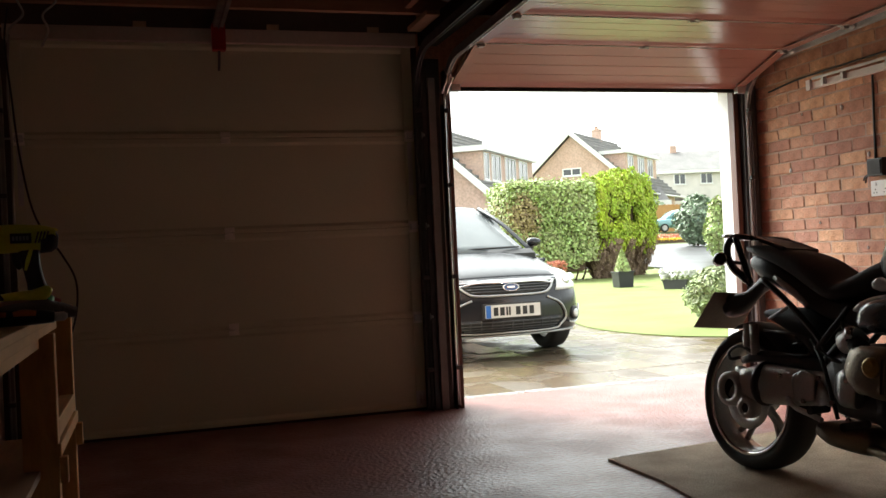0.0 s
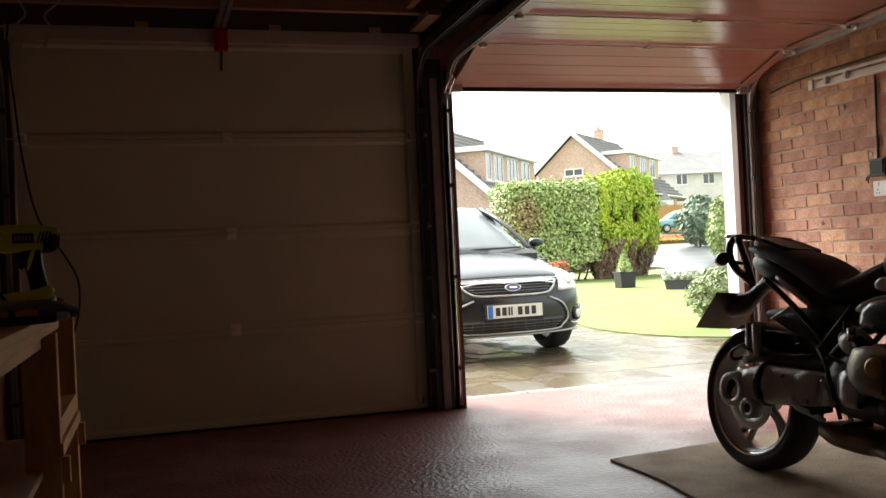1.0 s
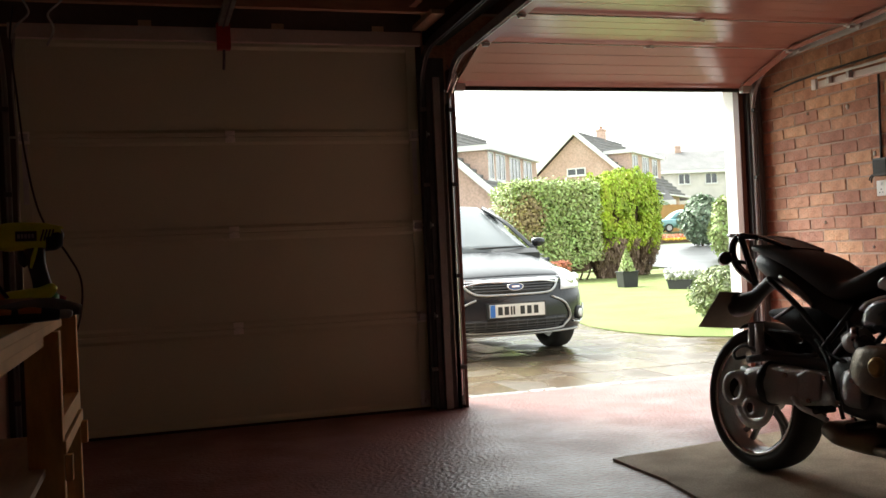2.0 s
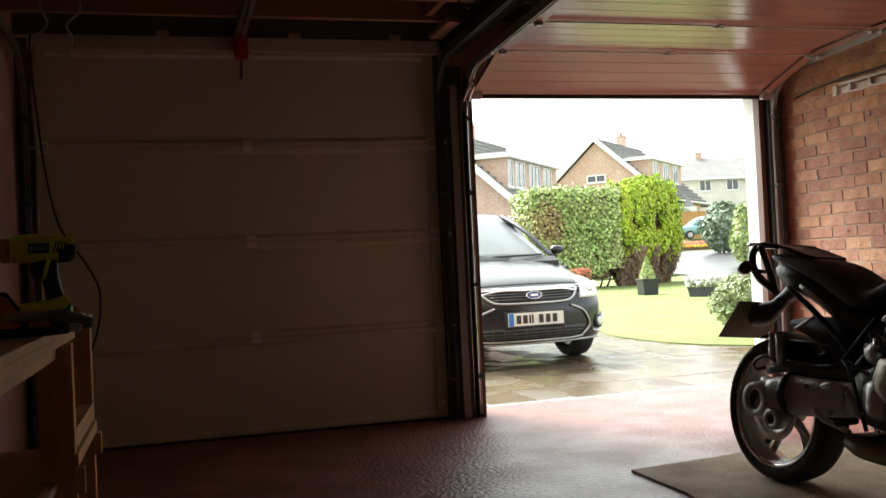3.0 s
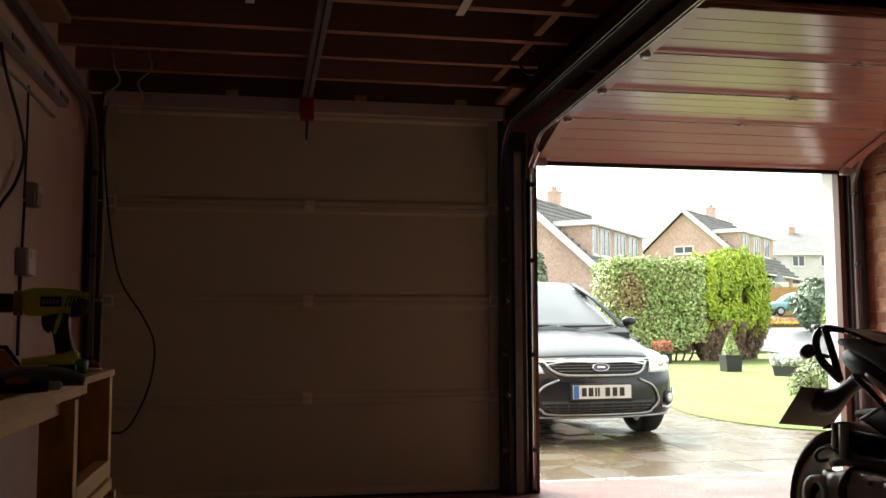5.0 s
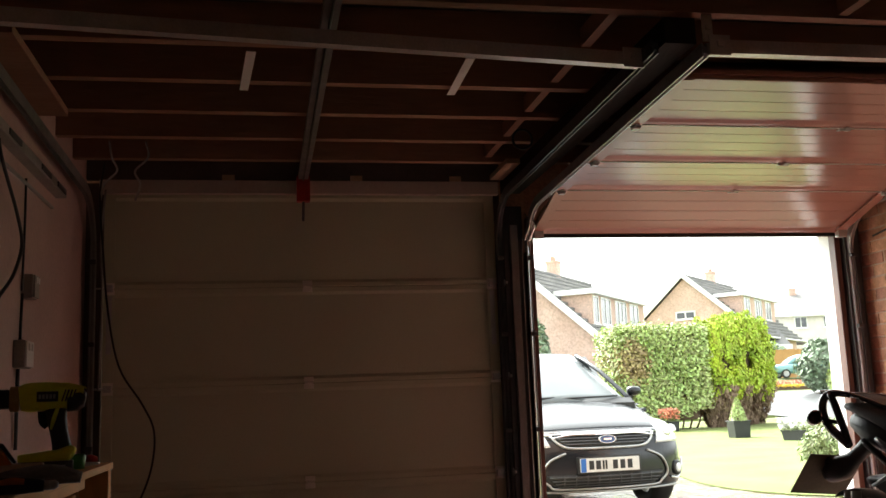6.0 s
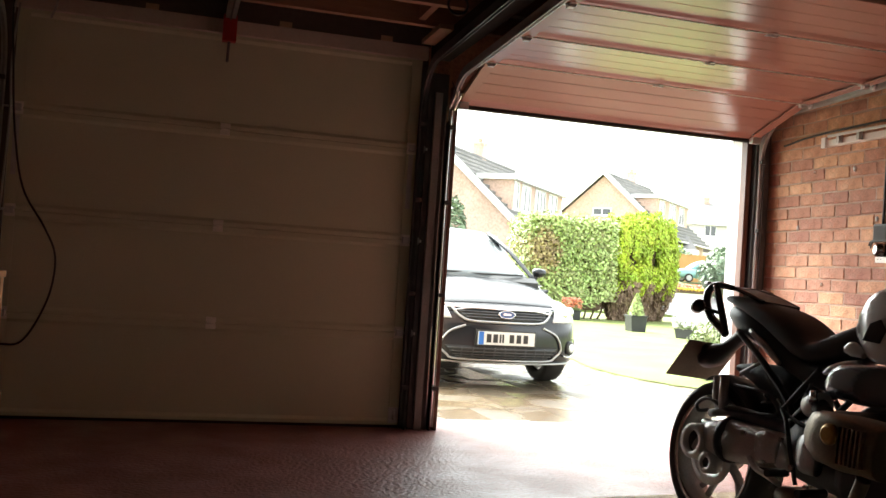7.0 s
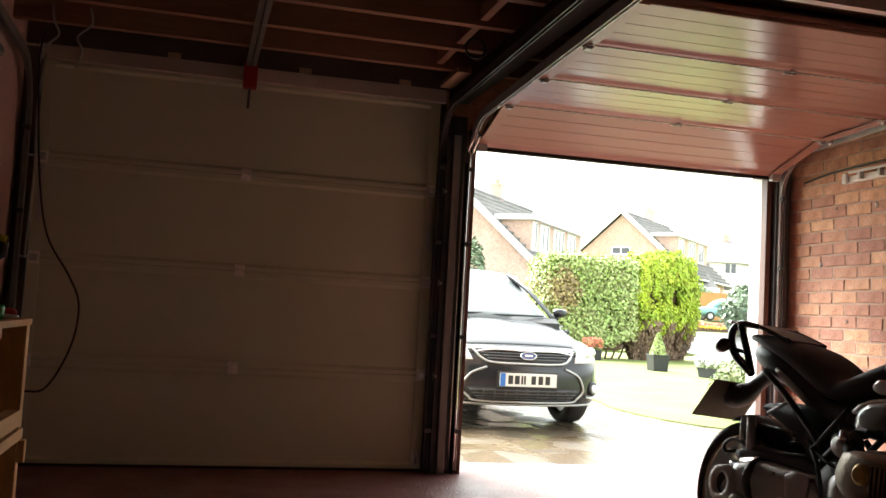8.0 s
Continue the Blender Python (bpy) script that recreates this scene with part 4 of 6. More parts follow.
def nose(x, v, lift=0.0):
    """The skin of the car's front: x across, v along the middle line from lip to screen."""
    def mid(v):
        k = max(0, min(int(v), len(NOSE) - 2))
        p = [Vector(NOSE[max(0, min(j, len(NOSE) - 1))]) for j in (k - 1, k, k + 1, k + 2)]
        t = v - k
        return 0.5 * (2 * p[1] + (p[2] - p[0]) * t + (2 * p[0] - 5 * p[1] + 4 * p[2] - p[3]) * t * t + (3 * p[1] - p[0] - 3 * p[2] + p[3]) * t ** 3)

    def at(x, v):
        y, z = mid(v)
        s = min(1.0, abs(x) / 0.90)
        back = (0.20 * s ** 2 + 0.36 * s ** 7) * (1.0 if v < 7 else max(0.0, 1 - (v - 7) / 3.0) ** 0.7)
        drop = 0.08 * s ** 4 * max(0.0, min(1.0, (v - 6.5) / 2)) + 0.03 * s ** 2 * (v > 6.5)
        return Vector((x * (1 - 0.03 * s * (v > 8)), y + back, z - drop))
    p = at(x, v)
    if lift:
        n = (at(x + 0.01, v) - at(x - 0.01, v)).cross(at(x, v + 0.02) - at(x, v - 0.02)).normalized()
        p += n * lift
    return p


def patch(x00, x01, x10, x11, v0, v1, lift, nx=9, nv=7, d=0.008):
    """A quarter of the nose between x00..x01 at v0 and x10..x11 at v1, raised by lift."""
    def f(a, b):
        return nose((x00 + (x01 - x00) * a) * (1 - b) + (x10 + (x11 - x10) * a) * b, v0 + (v1 - v0) * b, lift)
    return thick(grid(f, span(0, 1, nx), span(0, 1, nv)), d, MID)


car = thing("car", "dark grey hatchback car parked wet on the paved drive", "car", (2.55, 2.13, -0.016), turn=4.0)
part("bumper", thick(grid(lambda x, v: nose(x, v), span(-0.90, 0.90, 33), span(0, 6.0, 19)), 0.03, MID), CAR_PAINT, car)
part("bonnet", thick(grid(lambda x, v: nose(x, v), span(-0.74, 0.74, 25), span(6.9, 10, 15)), 0.03, MID), CAR_PAINT, car)
for s in (-1, 1):
    part("front_wing", thick(grid(lambda x, v: nose(s * x, v), span(0.745, 0.90, 9), span(6.0, 10, 15)), 0.03, MID), CAR_PAINT, car)
part("nose_panel", thick(grid(lambda x, v: nose(x, v, 0.003), span(-0.52, 0.52, 19), span(5.9, 6.88, 6)), 0.02, MID), CAR_PAINT, car)
part("bonnet_lip", patch(-0.50, 0.50, -0.52, 0.52, 6.25, 6.62, 0.010, 15, 4), CHROME, car, "bright bonnet edge")
grille = part("upper_grille", patch(-0.33, 0.33, -0.44, 0.44, 4.95, 6.15, 0.006, 15, 5), BLACK, car, "black slatted grille")
for v in (5.25, 5.55, 5.85):
    w = 0.33 + 0.11 * (v - 4.95) / 1.2
    part("slat", patch(-w, w, -w, w, v - 0.05, v + 0.05, 0.018, 15, 3), GRILLE, grille)
part("grille_rim", tube([nose(x, 6.2 if abs(x) < 0.44 else 5.9, 0.012) for x in (-0.45, -0.3, -0.1, 0.1, 0.3, 0.45)], 0.010, 8), CHROME, grille, "chrome rim")
part("grille_rim", tube([nose(x, v, 0.012) for x, v in ((-0.46, 6.2), (-0.40, 5.3), (-0.30, 4.85), (0, 4.8), (0.30, 4.85), (0.40, 5.3), (0.46, 6.2))], 0.011, 8), ALLOY, grille)
badge = part("badge", lathe([(0.055, -0.004), (0.06, 0.0), (0.055, 0.006)], 28, Matrix.Translation(nose(0, 5.55, 0.035)) @ pose(0, 0, 0, 80, 0, 0) @ Matrix.Diagonal((1.25, 0.55, 1, 1))), LOGO_BLUE, car, "oval blue badge")
part("badge_rim", ring([(0.054, -0.006), (0.062, -0.006), (0.062, 0.008), (0.054, 0.008)], 28, Matrix.Translation(nose(0, 5.55, 0.036)) @ pose(0, 0, 0, 80, 0, 0) @ Matrix.Diagonal((1.25, 0.55, 1, 1))), CHROME, badge, "chrome rim")
part("badge_bar", oriented(bmesh.new(), Matrix.Translation(nose(0, 5.55, 0.043)) @ pose(0, 0, 0, 80, 0, 0), 0.07, 0.014, 0.003), CHROME, badge)
low = part("lower_grille", patch(-0.40, 0.40, -0.52, 0.52, 1.75, 3.05, 0.006, 17, 5), BLACK, car, "black mesh lower grille")
for v in (2.0, 2.3, 2.6, 2.9):
    w = 0.41 + 0.10 * (v - 1.75) / 1.3
    part("slat", patch(-w, w, -w, w, v - 0.05, v + 0.04, 0.016, 17, 3), GRILLE, low)
for k in range(-4, 5):
    x = k * 0.095
    part("bar", patch(x - 0.004, x + 0.004, x - 0.004, x + 0.004, 1.85, 3.0, 0.014, 2, 4), GRILLE, low)
part("surround", tube([nose(x, v, 0.010) for x, v in ((-0.36, 4.4), (-0.50, 3.8), (-0.56, 3.0), (-0.50, 2.2), (-0.42, 1.6), (0, 1.5), (0.42, 1.6), (0.50, 2.2), (0.56, 3.0), (0.50, 3.8), (0.36, 4.4))], 0.010, 8), ALLOY, low, "bright grille surround")
part("splitter_trim", tube([nose(x, 0.9 if abs(x) < 0.5 else 1.0, 0.012) for x in (-0.7, -0.5, -0.2, 0.2, 0.5, 0.7)], 0.010, 8), ALLOY, car, "silver lip strip")
plate = part("number_plate", boxed(-0.26, 0.26, -0.022, -0.010, 0.385, 0.496, 0.002), PLATE_WHITE, car, "white number plate with dark bars")
part("band", boxed(-0.258, -0.212, -0.0245, -0.0222, 0.387, 0.494), PLATE_BLUE, plate, "blue band")
for k, x in enumerate((-0.165, -0.105, -0.06, -0.035, 0.045, 0.11, 0.175)):
    w = 0.008 if k in (2, 3) else 0.021
    part("mark", boxed(x - w, x + w, -0.0245, -0.0222, 0.405, 0.476), BLACK, plate, "dark bar")
part("plate_backing", boxed(-0.28, 0.28, -0.0095, 0.04, 0.372, 0.508, 0.004), BLACK, car)
for s in (-1, 1):
    lamp = part("headlamp", patch(s * 0.47, s * 0.87, s * 0.57, s * 0.80, 5.05, 8.3, 0.010, 11, 11), LENS, car, "clear headlamp")
    for x, v, r in ((0.62, 6.2, 0.05), (0.74, 6.35, 0.045)):
        part("reflector", lathe([(r, 0.0), (r * 0.9, 0.012), (r * 0.3, 0.016)], 18, Matrix.Translation(nose(s * x, v, 0.008)) @ pose(0, 0, 0, 70, 0, s * 25)), CHROME, lamp)
    fog = part("fog_lamp", lathe([(0.062, 0.0), (0.062, 0.02), (0.05, 0.026)], 20, Matrix.Translation(nose(s * 0.69, 3.1, 0.0)) @ pose(0, 0, 0, 88, 0, s * 30)), BLACK, car, "round fog lamp")
    part("fog_lens", lathe([(0.04, 0.0), (0.038, 0.012), (0.02, 0.016)], 18, Matrix.Translation(nose(s * 0.69, 3.1, 0.018)) @ pose(0, 0, 0, 88, 0, s * 30)), LENS, fog)
    part("fog_rim", tube([nose(s * x, v, 0.014) for x, v in ((0.60, 2.4), (0.70, 2.2), (0.78, 2.8), (0.80, 3.6))], 0.009, 8), CHROME, fog, "chrome arc")

# body sides with wheel arches
def arch(yc, r=0.345, zc=0.32):
    return [(yc - r * math.cos(a), zc + r * math.sin(a)) for a in span(-0.25, math.pi + 0.25, 15)]


for s in (-1, 1):
    side = [p for p in arch(0.88) if p[0] > 0.60] + arch(3.52) + [(4.2, 0.24), (4.32, 0.5), (4.28, 0.9), (3.6, 0.96), (2.2, 0.95), (1.35, 0.92), (1.0, 0.80), (0.72, 0.70), (0.62, 0.62)]
    x0, x1 = sorted((s * 0.70, s * 0.895))
    part("body_side", prism(side, x0, x1, axis="x", bevel=0.02), CAR_PAINT, car)
    part("side_window", prism([(1.25, 0.95), (1.95, 1.41), (3.2, 1.41), (3.75, 0.98)], s * 0.66 - 0.02, s * 0.66 + 0.02, axis="x"), DARK_GLASS, car)
    part("a_pillar", tube([(s * 0.76, 1.10, 0.945), (s * 0.66, 1.55, 1.235), (s * 0.585, 1.98, 1.425)], 0.022, 8), CAR_PAINT, car)
    part("sill_panel", prism([(1.0, 0.90), (1.25, 0.95), (3.75, 0.98), (4.2, 0.92)], s * 0.66, s * 0.8, axis="x"), CAR_PAINT, car)
    mirror = part("door_mirror", lathe([(0.02, -0.09), (0.075, -0.075), (0.085, 0.0), (0.07, 0.07), (0.02, 0.09)], 16, pose(s * 0.95, 1.42, 1.035, 0, 90, 0) @ Matrix.Diagonal((0.56, 0.64, 0.8, 1))), CAR_PAINT, car, "dark door mirror")
    part("mirror_arm", tube([(s * 0.74, 1.45, 0.94), (s * 0.86, 1.43, 0.96), (s * 0.93, 1.42, 0.99)], 0.022, 8), BLACK, mirror)
    for yc in (0.88, 3.52):
        m = pose(s * 0.80, yc, 0.315, 0, 90, 0)
        w = part("wheel", ring(wheel_profile(0.315, 0.205, 0.215), 32, m), RUBBER, car, "wet black tyre")
        part("rim", lathe([(0.21, -0.06), (0.215, 0.07), (0.19, 0.06), (0.10, 0.045), (0.04, 0.06)], 24, m @ pose(0, 0, 0, 0 if s > 0 else 180, 0, 0)), ALLOY, w)
part("windscreen", thick(grid(lambda x, v: Vector((x * (0.74 - 0.17 * v), 1.02 + 0.92 * v + 0.14 * x * x, 0.955 + 0.50 * v + 0.05 * v * (1 - v) - 0.015 * x * x)), span(-1, 1, 17), span(0, 1, 9)), 0.008, MID), SCREEN, car, "windscreen wet with rain")
part("roof", thick(grid(lambda x, v: Vector((x * 0.585, 1.94 + 1.9 * v + 0.14 * x * x * (1 - v), 1.455 + 0.05 * math.sin(math.pi * min(1, v * 1.4)) - 0.06 * v - 0.035 * x * x)), span(-1, 1, 13), span(0, 1, 11)), 0.03, MID), CAR_PAINT, car)
part("rear_window", thick(grid(lambda x, v: Vector((x * (0.58 + 0.12 * v), 3.84 + 0.40 * v, 1.395 - 0.45 * v)), span(-1, 1, 9), span(0, 1, 5)), 0.01, MID), DARK_GLASS, car)
part("tailgate", thick(grid(lambda x, v: Vector((x * 0.80, 4.24 + 0.09 * math.sin(v * 2.4) - 0.15 * x * x, 0.95 - 0.70 * v)), span(-1, 1, 9), span(0, 1, 6)), 0.02, MID), CAR_PAINT, car)
part("underbody", boxed(-0.70, 0.70, 0.45, 4.15, 0.19, 0.60), BLACK, car)
part("cowl", prism([(0.98, 0.93), (1.08, 0.975), (1.08, 0.90), (0.98, 0.88)], -0.74, 0.74, axis="x"), BLACK, car)
for x0, x1 in ((-0.60, -0.02), (0.04, 0.62)):
    part("wiper", tube([(x0, 1.09, 0.985), ((x0 + x1) / 2, 1.04, 0.99), (x1, 1.10, 0.995)], 0.009, 6), BLACK, car, "black wiper")

# ---- the motorcycle ----
BIKE_AT, BIKE_TURN = (1.890, -2.205, 0.008), -84.0
bike = thing("motorcycle", "black and white roadster motorcycle parked on the carpet mat", "motorcycle", BIKE_AT, turn=BIKE_TURN)
bike.rotation_euler = (radians(-5.5), 0, radians(BIKE_TURN))  # leaning on its side stand
bike.scale = (0.93, 0.93, 0.93)


def bike_wheel(x, r, w, rim, drive):
    m = pose(x, 0, r, 90, 0, 0)
    wheel = part("rear_wheel" if drive else "front_wheel", ring(wheel_profile(r, w, rim), 48, m), RUBBER, bike, "black tyre on a grey alloy rim")
    part("rim", ring([(rim - 0.022, -w * 0.36), (rim + 0.004, -w * 0.42), (rim + 0.006, w * 0.42), (rim - 0.022, w * 0.36), (rim - 0.03, 0.0)], 48, m), ALLOY, wheel, "grey alloy rim")
    part("rim_lip", ring([(rim - 0.012, w * 0.40), (rim + 0.003, w * 0.40), (rim + 0.003, w * 0.46), (rim - 0.012, w * 0.43)], 48, m), CHROME, wheel, "polished rim lip")
    for k in range(5):
        a = 2 * math.pi * k / 5 + 0.35
        for da in (-0.13, 0.13):
            c0, c1 = a + da * 0.5, a + da
            sp = tube([(0.05 * math.cos(c0), 0.05 * math.sin(c0), -0.02), (0.12 * math.cos(a + da * 0.6), 0.12 * math.sin(a + da * 0.6), -0.035), ((rim - 0.015) * math.cos(c1), (rim - 0.015) * math.sin(c1), -0.02)], [0.019, 0.014, 0.013], 8, None, 3)
            sp.transform(m)
            part("spoke", sp, ALLOY, wheel)
    part("hub", lathe([(0.055, -0.07), (0.06, -0.02), (0.06, 0.06), (0.04, 0.08)], 24, m), ALLOY, wheel)
    part("brake_disc", ring([(0.085, 0.062), (0.132, 0.062), (0.132, 0.068), (0.085, 0.068)], 36, m), STEEL, wheel)
    return wheel


bike_wheel(0.014, 0.305, 0.150, 0.242, True)
bike_wheel(1.49, 0.300, 0.12, 0.218, False)

# shaft drive side: the right side is -y
drive = part("final_drive", ring([(0.045, -0.04), (0.070, -0.036), (0.076, 0.0), (0.072, 0.045), (0.045, 0.045)], 28, pose(-0.005, -0.115, 0.345, 90, 0, 0)), CASTING, bike, "pale cast final drive housing")
part("axle_bore", lathe([(0.05, -0.03), (0.05, 0.03)], 22, pose(-0.005, -0.11, 0.345, 90, 0, 0)), BLACK, drive)
part("pivot_ring", ring([(0.024, -0.03), (0.042, -0.026), (0.044, 0.0), (0.042, 0.03), (0.024, 0.03)], 22, pose(0.10, -0.13, 0.275, 90, 0, 0)), CASTING, drive)
part("pivot_bolt", lathe([(0.022, -0.02), (0.022, 0.02)], 6, pose(0.10, -0.135, 0.275, 90, 0, 0)), DARK_STEEL, drive)
part("web", loft([(0.0, -0.115, 0.345, 0.035, 0.05), (0.05, -0.12, 0.31, 0.03, 0.045), (0.10, -0.125, 0.275, 0.028, 0.036)], 12), CASTING, drive)
part("drive_rim", loft([(-0.01, -0.09, 0.43, 0.03, 0.014), (0.06, -0.10, 0.415, 0.032, 0.02), (0.13, -0.10, 0.40, 0.03, 0.03)], 12), CASTING, drive)
part("swing_arm", loft([(0.055, -0.105, 0.375, 0.045, 0.065), (0.18, -0.10, 0.385, 0.05, 0.082), (0.36, -0.10, 0.39, 0.05, 0.075), (0.50, -0.09, 0.40, 0.045, 0.065), (0.62, -0.07, 0.41, 0.05, 0.07)], 18, 3.2), CASTING, bike, "pale cast single-sided swing arm")
part("swing_arm_seam", ring([(0.060, -0.006), (0.094, -0.006), (0.094, 0.006), (0.060, 0.006)], 22, pose(0.17, -0.10, 0.385, 0, 90, 4)), DARK_STEEL, bike)
part("torque_link", loft([(0.02, -0.10, 0.47, 0.016, 0.016), (0.15, -0.10, 0.497, 0.024, 0.024), (0.34, -0.095, 0.49, 0.026, 0.026), (0.55, -0.09, 0.475, 0.024, 0.024)], 12), DARK_STEEL, bike, "dark torque link")
part("brake_calliper", loft([(0.02, -0.075, 0.60, 0.02, 0.03), (0.04, -0.08, 0.55, 0.03, 0.035), (0.07, -0.085, 0.49, 0.024, 0.03)], 12), ALLOY, bike)
part("brake_hose", tube([(0.0, -0.10, 0.48), (-0.05, -0.11, 0.47), (-0.06, -0.11, 0.50), (0.02, -0.12, 0.53), (0.16, -0.12, 0.50), (0.42, -0.11, 0.52)], 0.008, 6), BLACK, bike)
shock = part("shock_absorber", tube([(0.24, 0.0, 0.50), (0.34, 0.0, 0.76)], 0.026, 12, None, 1), DARK_STEEL, bike)
coil = [(0.26 + 0.07 * k / 40 + 0.045 * math.cos(k * 0.9) * 0.9, 0.045 * math.sin(k * 0.9), 0.53 + 0.19 * k / 40) for k in range(41)]
part("spring", tube(coil, 0.008, 6, None, 2), BLACK, shock)
part("fluid_canister", tube([(0.10, -0.12, 0.63), (0.115, -0.12, 0.50)], 0.019, 12, None, 1), CASTING, bike, "pale metal canister")
part("fluid_canister", tube([(0.05, -0.12, 0.625), (0.06, -0.12, 0.53)], 0.012, 10, None, 1), CASTING, bike)

# mudguards
def guard(xc, zc, r, a0, a1, w, d=0.004):
    return thick(grid(lambda a, t: Vector((xc + (r - 0.03 * abs(t) ** 2.5) * math.cos(a), t * w, zc + (r - 0.03 * abs(t) ** 2.5) * math.sin(a))), span(a0, a1, 16), span(-1, 1, 9)), d, (xc, 0, zc))


part("rear_mudguard", guard(0.014, 0.309, 0.330, radians(104), radians(12), 0.09), BLACK, bike, "black rear mudguard")
part("inner_mudguard", loft([(0.10, 0.0, 0.675, 0.07, 0.02), (0.22, 0.0, 0.66, 0.085, 0.05), (0.36, 0.0, 0.62, 0.09, 0.08), (0.46, 0.0, 0.55, 0.09, 0.10)], 16), BLACK, bike, "black plastic inner guard")
part("front_mudguard", guard(1.49, 0.30, 0.33, radians(165), radians(30), 0.075), TANK_WHITE, bike)

# seat, tail and rack
part("seat", loft([(0.0, 0, 0.955, 0.085, 0.018), (0.07, 0, 0.945, 0.108, 0.026), (0.16, 0, 0.925, 0.122, 0.036), (0.25, 0, 0.900, 0.132, 0.046), (0.33, 0, 0.870, 0.136, 0.054), (0.41, 0, 0.828, 0.136, 0.056), (0.475, 0, 0.789, 0.135, 0.050), (0.535, 0, 0.774, 0.132, 0.047), (0.60, 0, 0.790, 0.126, 0.052), (0.68, 0, 0.822, 0.112, 0.060), (0.76, 0, 0.855, 0.095, 0.058), (0.82, 0, 0.875, 0.075, 0.040)], 24, 2.7), SEAT, bike, "black stepped rider and pillion seat")
part("tail_panel", loft([(-0.02, 0, 0.90, 0.07, 0.035), (0.08, 0, 0.87, 0.10, 0.06), (0.22, 0, 0.815, 0.112, 0.055), (0.38, 0, 0.745, 0.12, 0.055), (0.50, 0, 0.70, 0.125, 0.05), (0.66, 0, 0.69, 0.13, 0.055)], 20, 3.0), BLACK, bike, "black tail panel")
part("tail_trim", loft([(0.17, -0.112, 0.83, 0.006, 0.010), (0.28, -0.122, 0.775, 0.008, 0.015), (0.38, -0.128, 0.715, 0.006, 0.010)], 10), ALLOY, bike, "silver trim strip")
part("tail_light", loft([(-0.06, 0, 0.90, 0.04, 0.02), (-0.03, 0, 0.90, 0.06, 0.03), (0.03, 0, 0.895, 0.07, 0.03)], 14), RED_PLASTIC, bike, "red tail lamp")
for s in (-1, 1):
    part("grab_rail", tube([(0.02, s * 0.10, 0.998), (-0.06, s * 0.12, 1.004), (-0.10, s * 0.13, 0.975), (-0.095, s * 0.135, 0.92), (-0.05, s * 0.138, 0.865), (0.02, s * 0.138, 0.825), (0.055, s * 0.135, 0.80)], [0.012, 0.016, 0.017, 0.017, 0.018, 0.019, 0.016], 10), GREY_PAINT, bike, "grey cast grab rail")
    part("grab_rail", tube([(-0.06, s * 0.125, 1.0), (-0.015, s * 0.137, 0.945), (0.02, s * 0.138, 0.88), (0.05, s * 0.135, 0.81)], 0.018, 10, flat=0.7), GREY_PAINT, bike, "grey cast grab rail")
    ind = part("rear_indicator", lathe([(0.006, -0.045), (0.024, -0.03), (0.03, 0.0), (0.022, 0.028), (0.006, 0.04)], 14, pose(-0.085, s * 0.185, 0.905, 0, 70, s * 20)), AMBER, bike, "smoked indicator lamp")
    part("stalk", tube([(-0.02, s * 0.09, 0.885), (-0.06, s * 0.14, 0.895), (-0.075, s * 0.165, 0.905)], 0.008, 8), BLACK, ind)
rack = part("luggage_rack", prism([(-0.185, 1.006), (-0.06, 1.000), (0.10, 0.972), (0.20, 0.945), (0.21, 0.952), (0.10, 0.985), (-0.05, 1.014), (-0.185, 1.020)], -0.085, 0.085, bevel=0.003), BLACK, bike, "flat black luggage rack above the seat")
for s in (-1, 1):
    part("rack_tube", tube([(-0.20, s * 0.075, 1.016), (-0.05, s * 0.094, 1.010), (0.08, s * 0.094, 0.984), (0.20, s * 0.09, 0.948)], 0.009, 8), GREY_PAINT, rack)

# plate holder
arm = part("plate_holder", loft([(0.06, 0, 0.82, 0.045, 0.03), (0.0, 0, 0.785, 0.032, 0.026), (-0.06, 0, 0.745, 0.034, 0.030), (-0.13, 0, 0.71, 0.055, 0.045), (-0.19, 0, 0.68, 0.045, 0.035)], 16), BLACK, bike, "black plate holder")
m = pose(-0.215, 0, 0.678, 0, 40, 0)
part("number_plate", oriented(bmesh.new(), m, 0.004, 0.265, 0.215, 0.001), PLATE_BACK, arm, "plain number plate seen from behind")
part("plate_lamp", lathe([(0.02, -0.02), (0.026, 0.0), (0.02, 0.025)], 14, pose(-0.15, -0.03, 0.73, 0, 40, 0)), BLACK, arm)

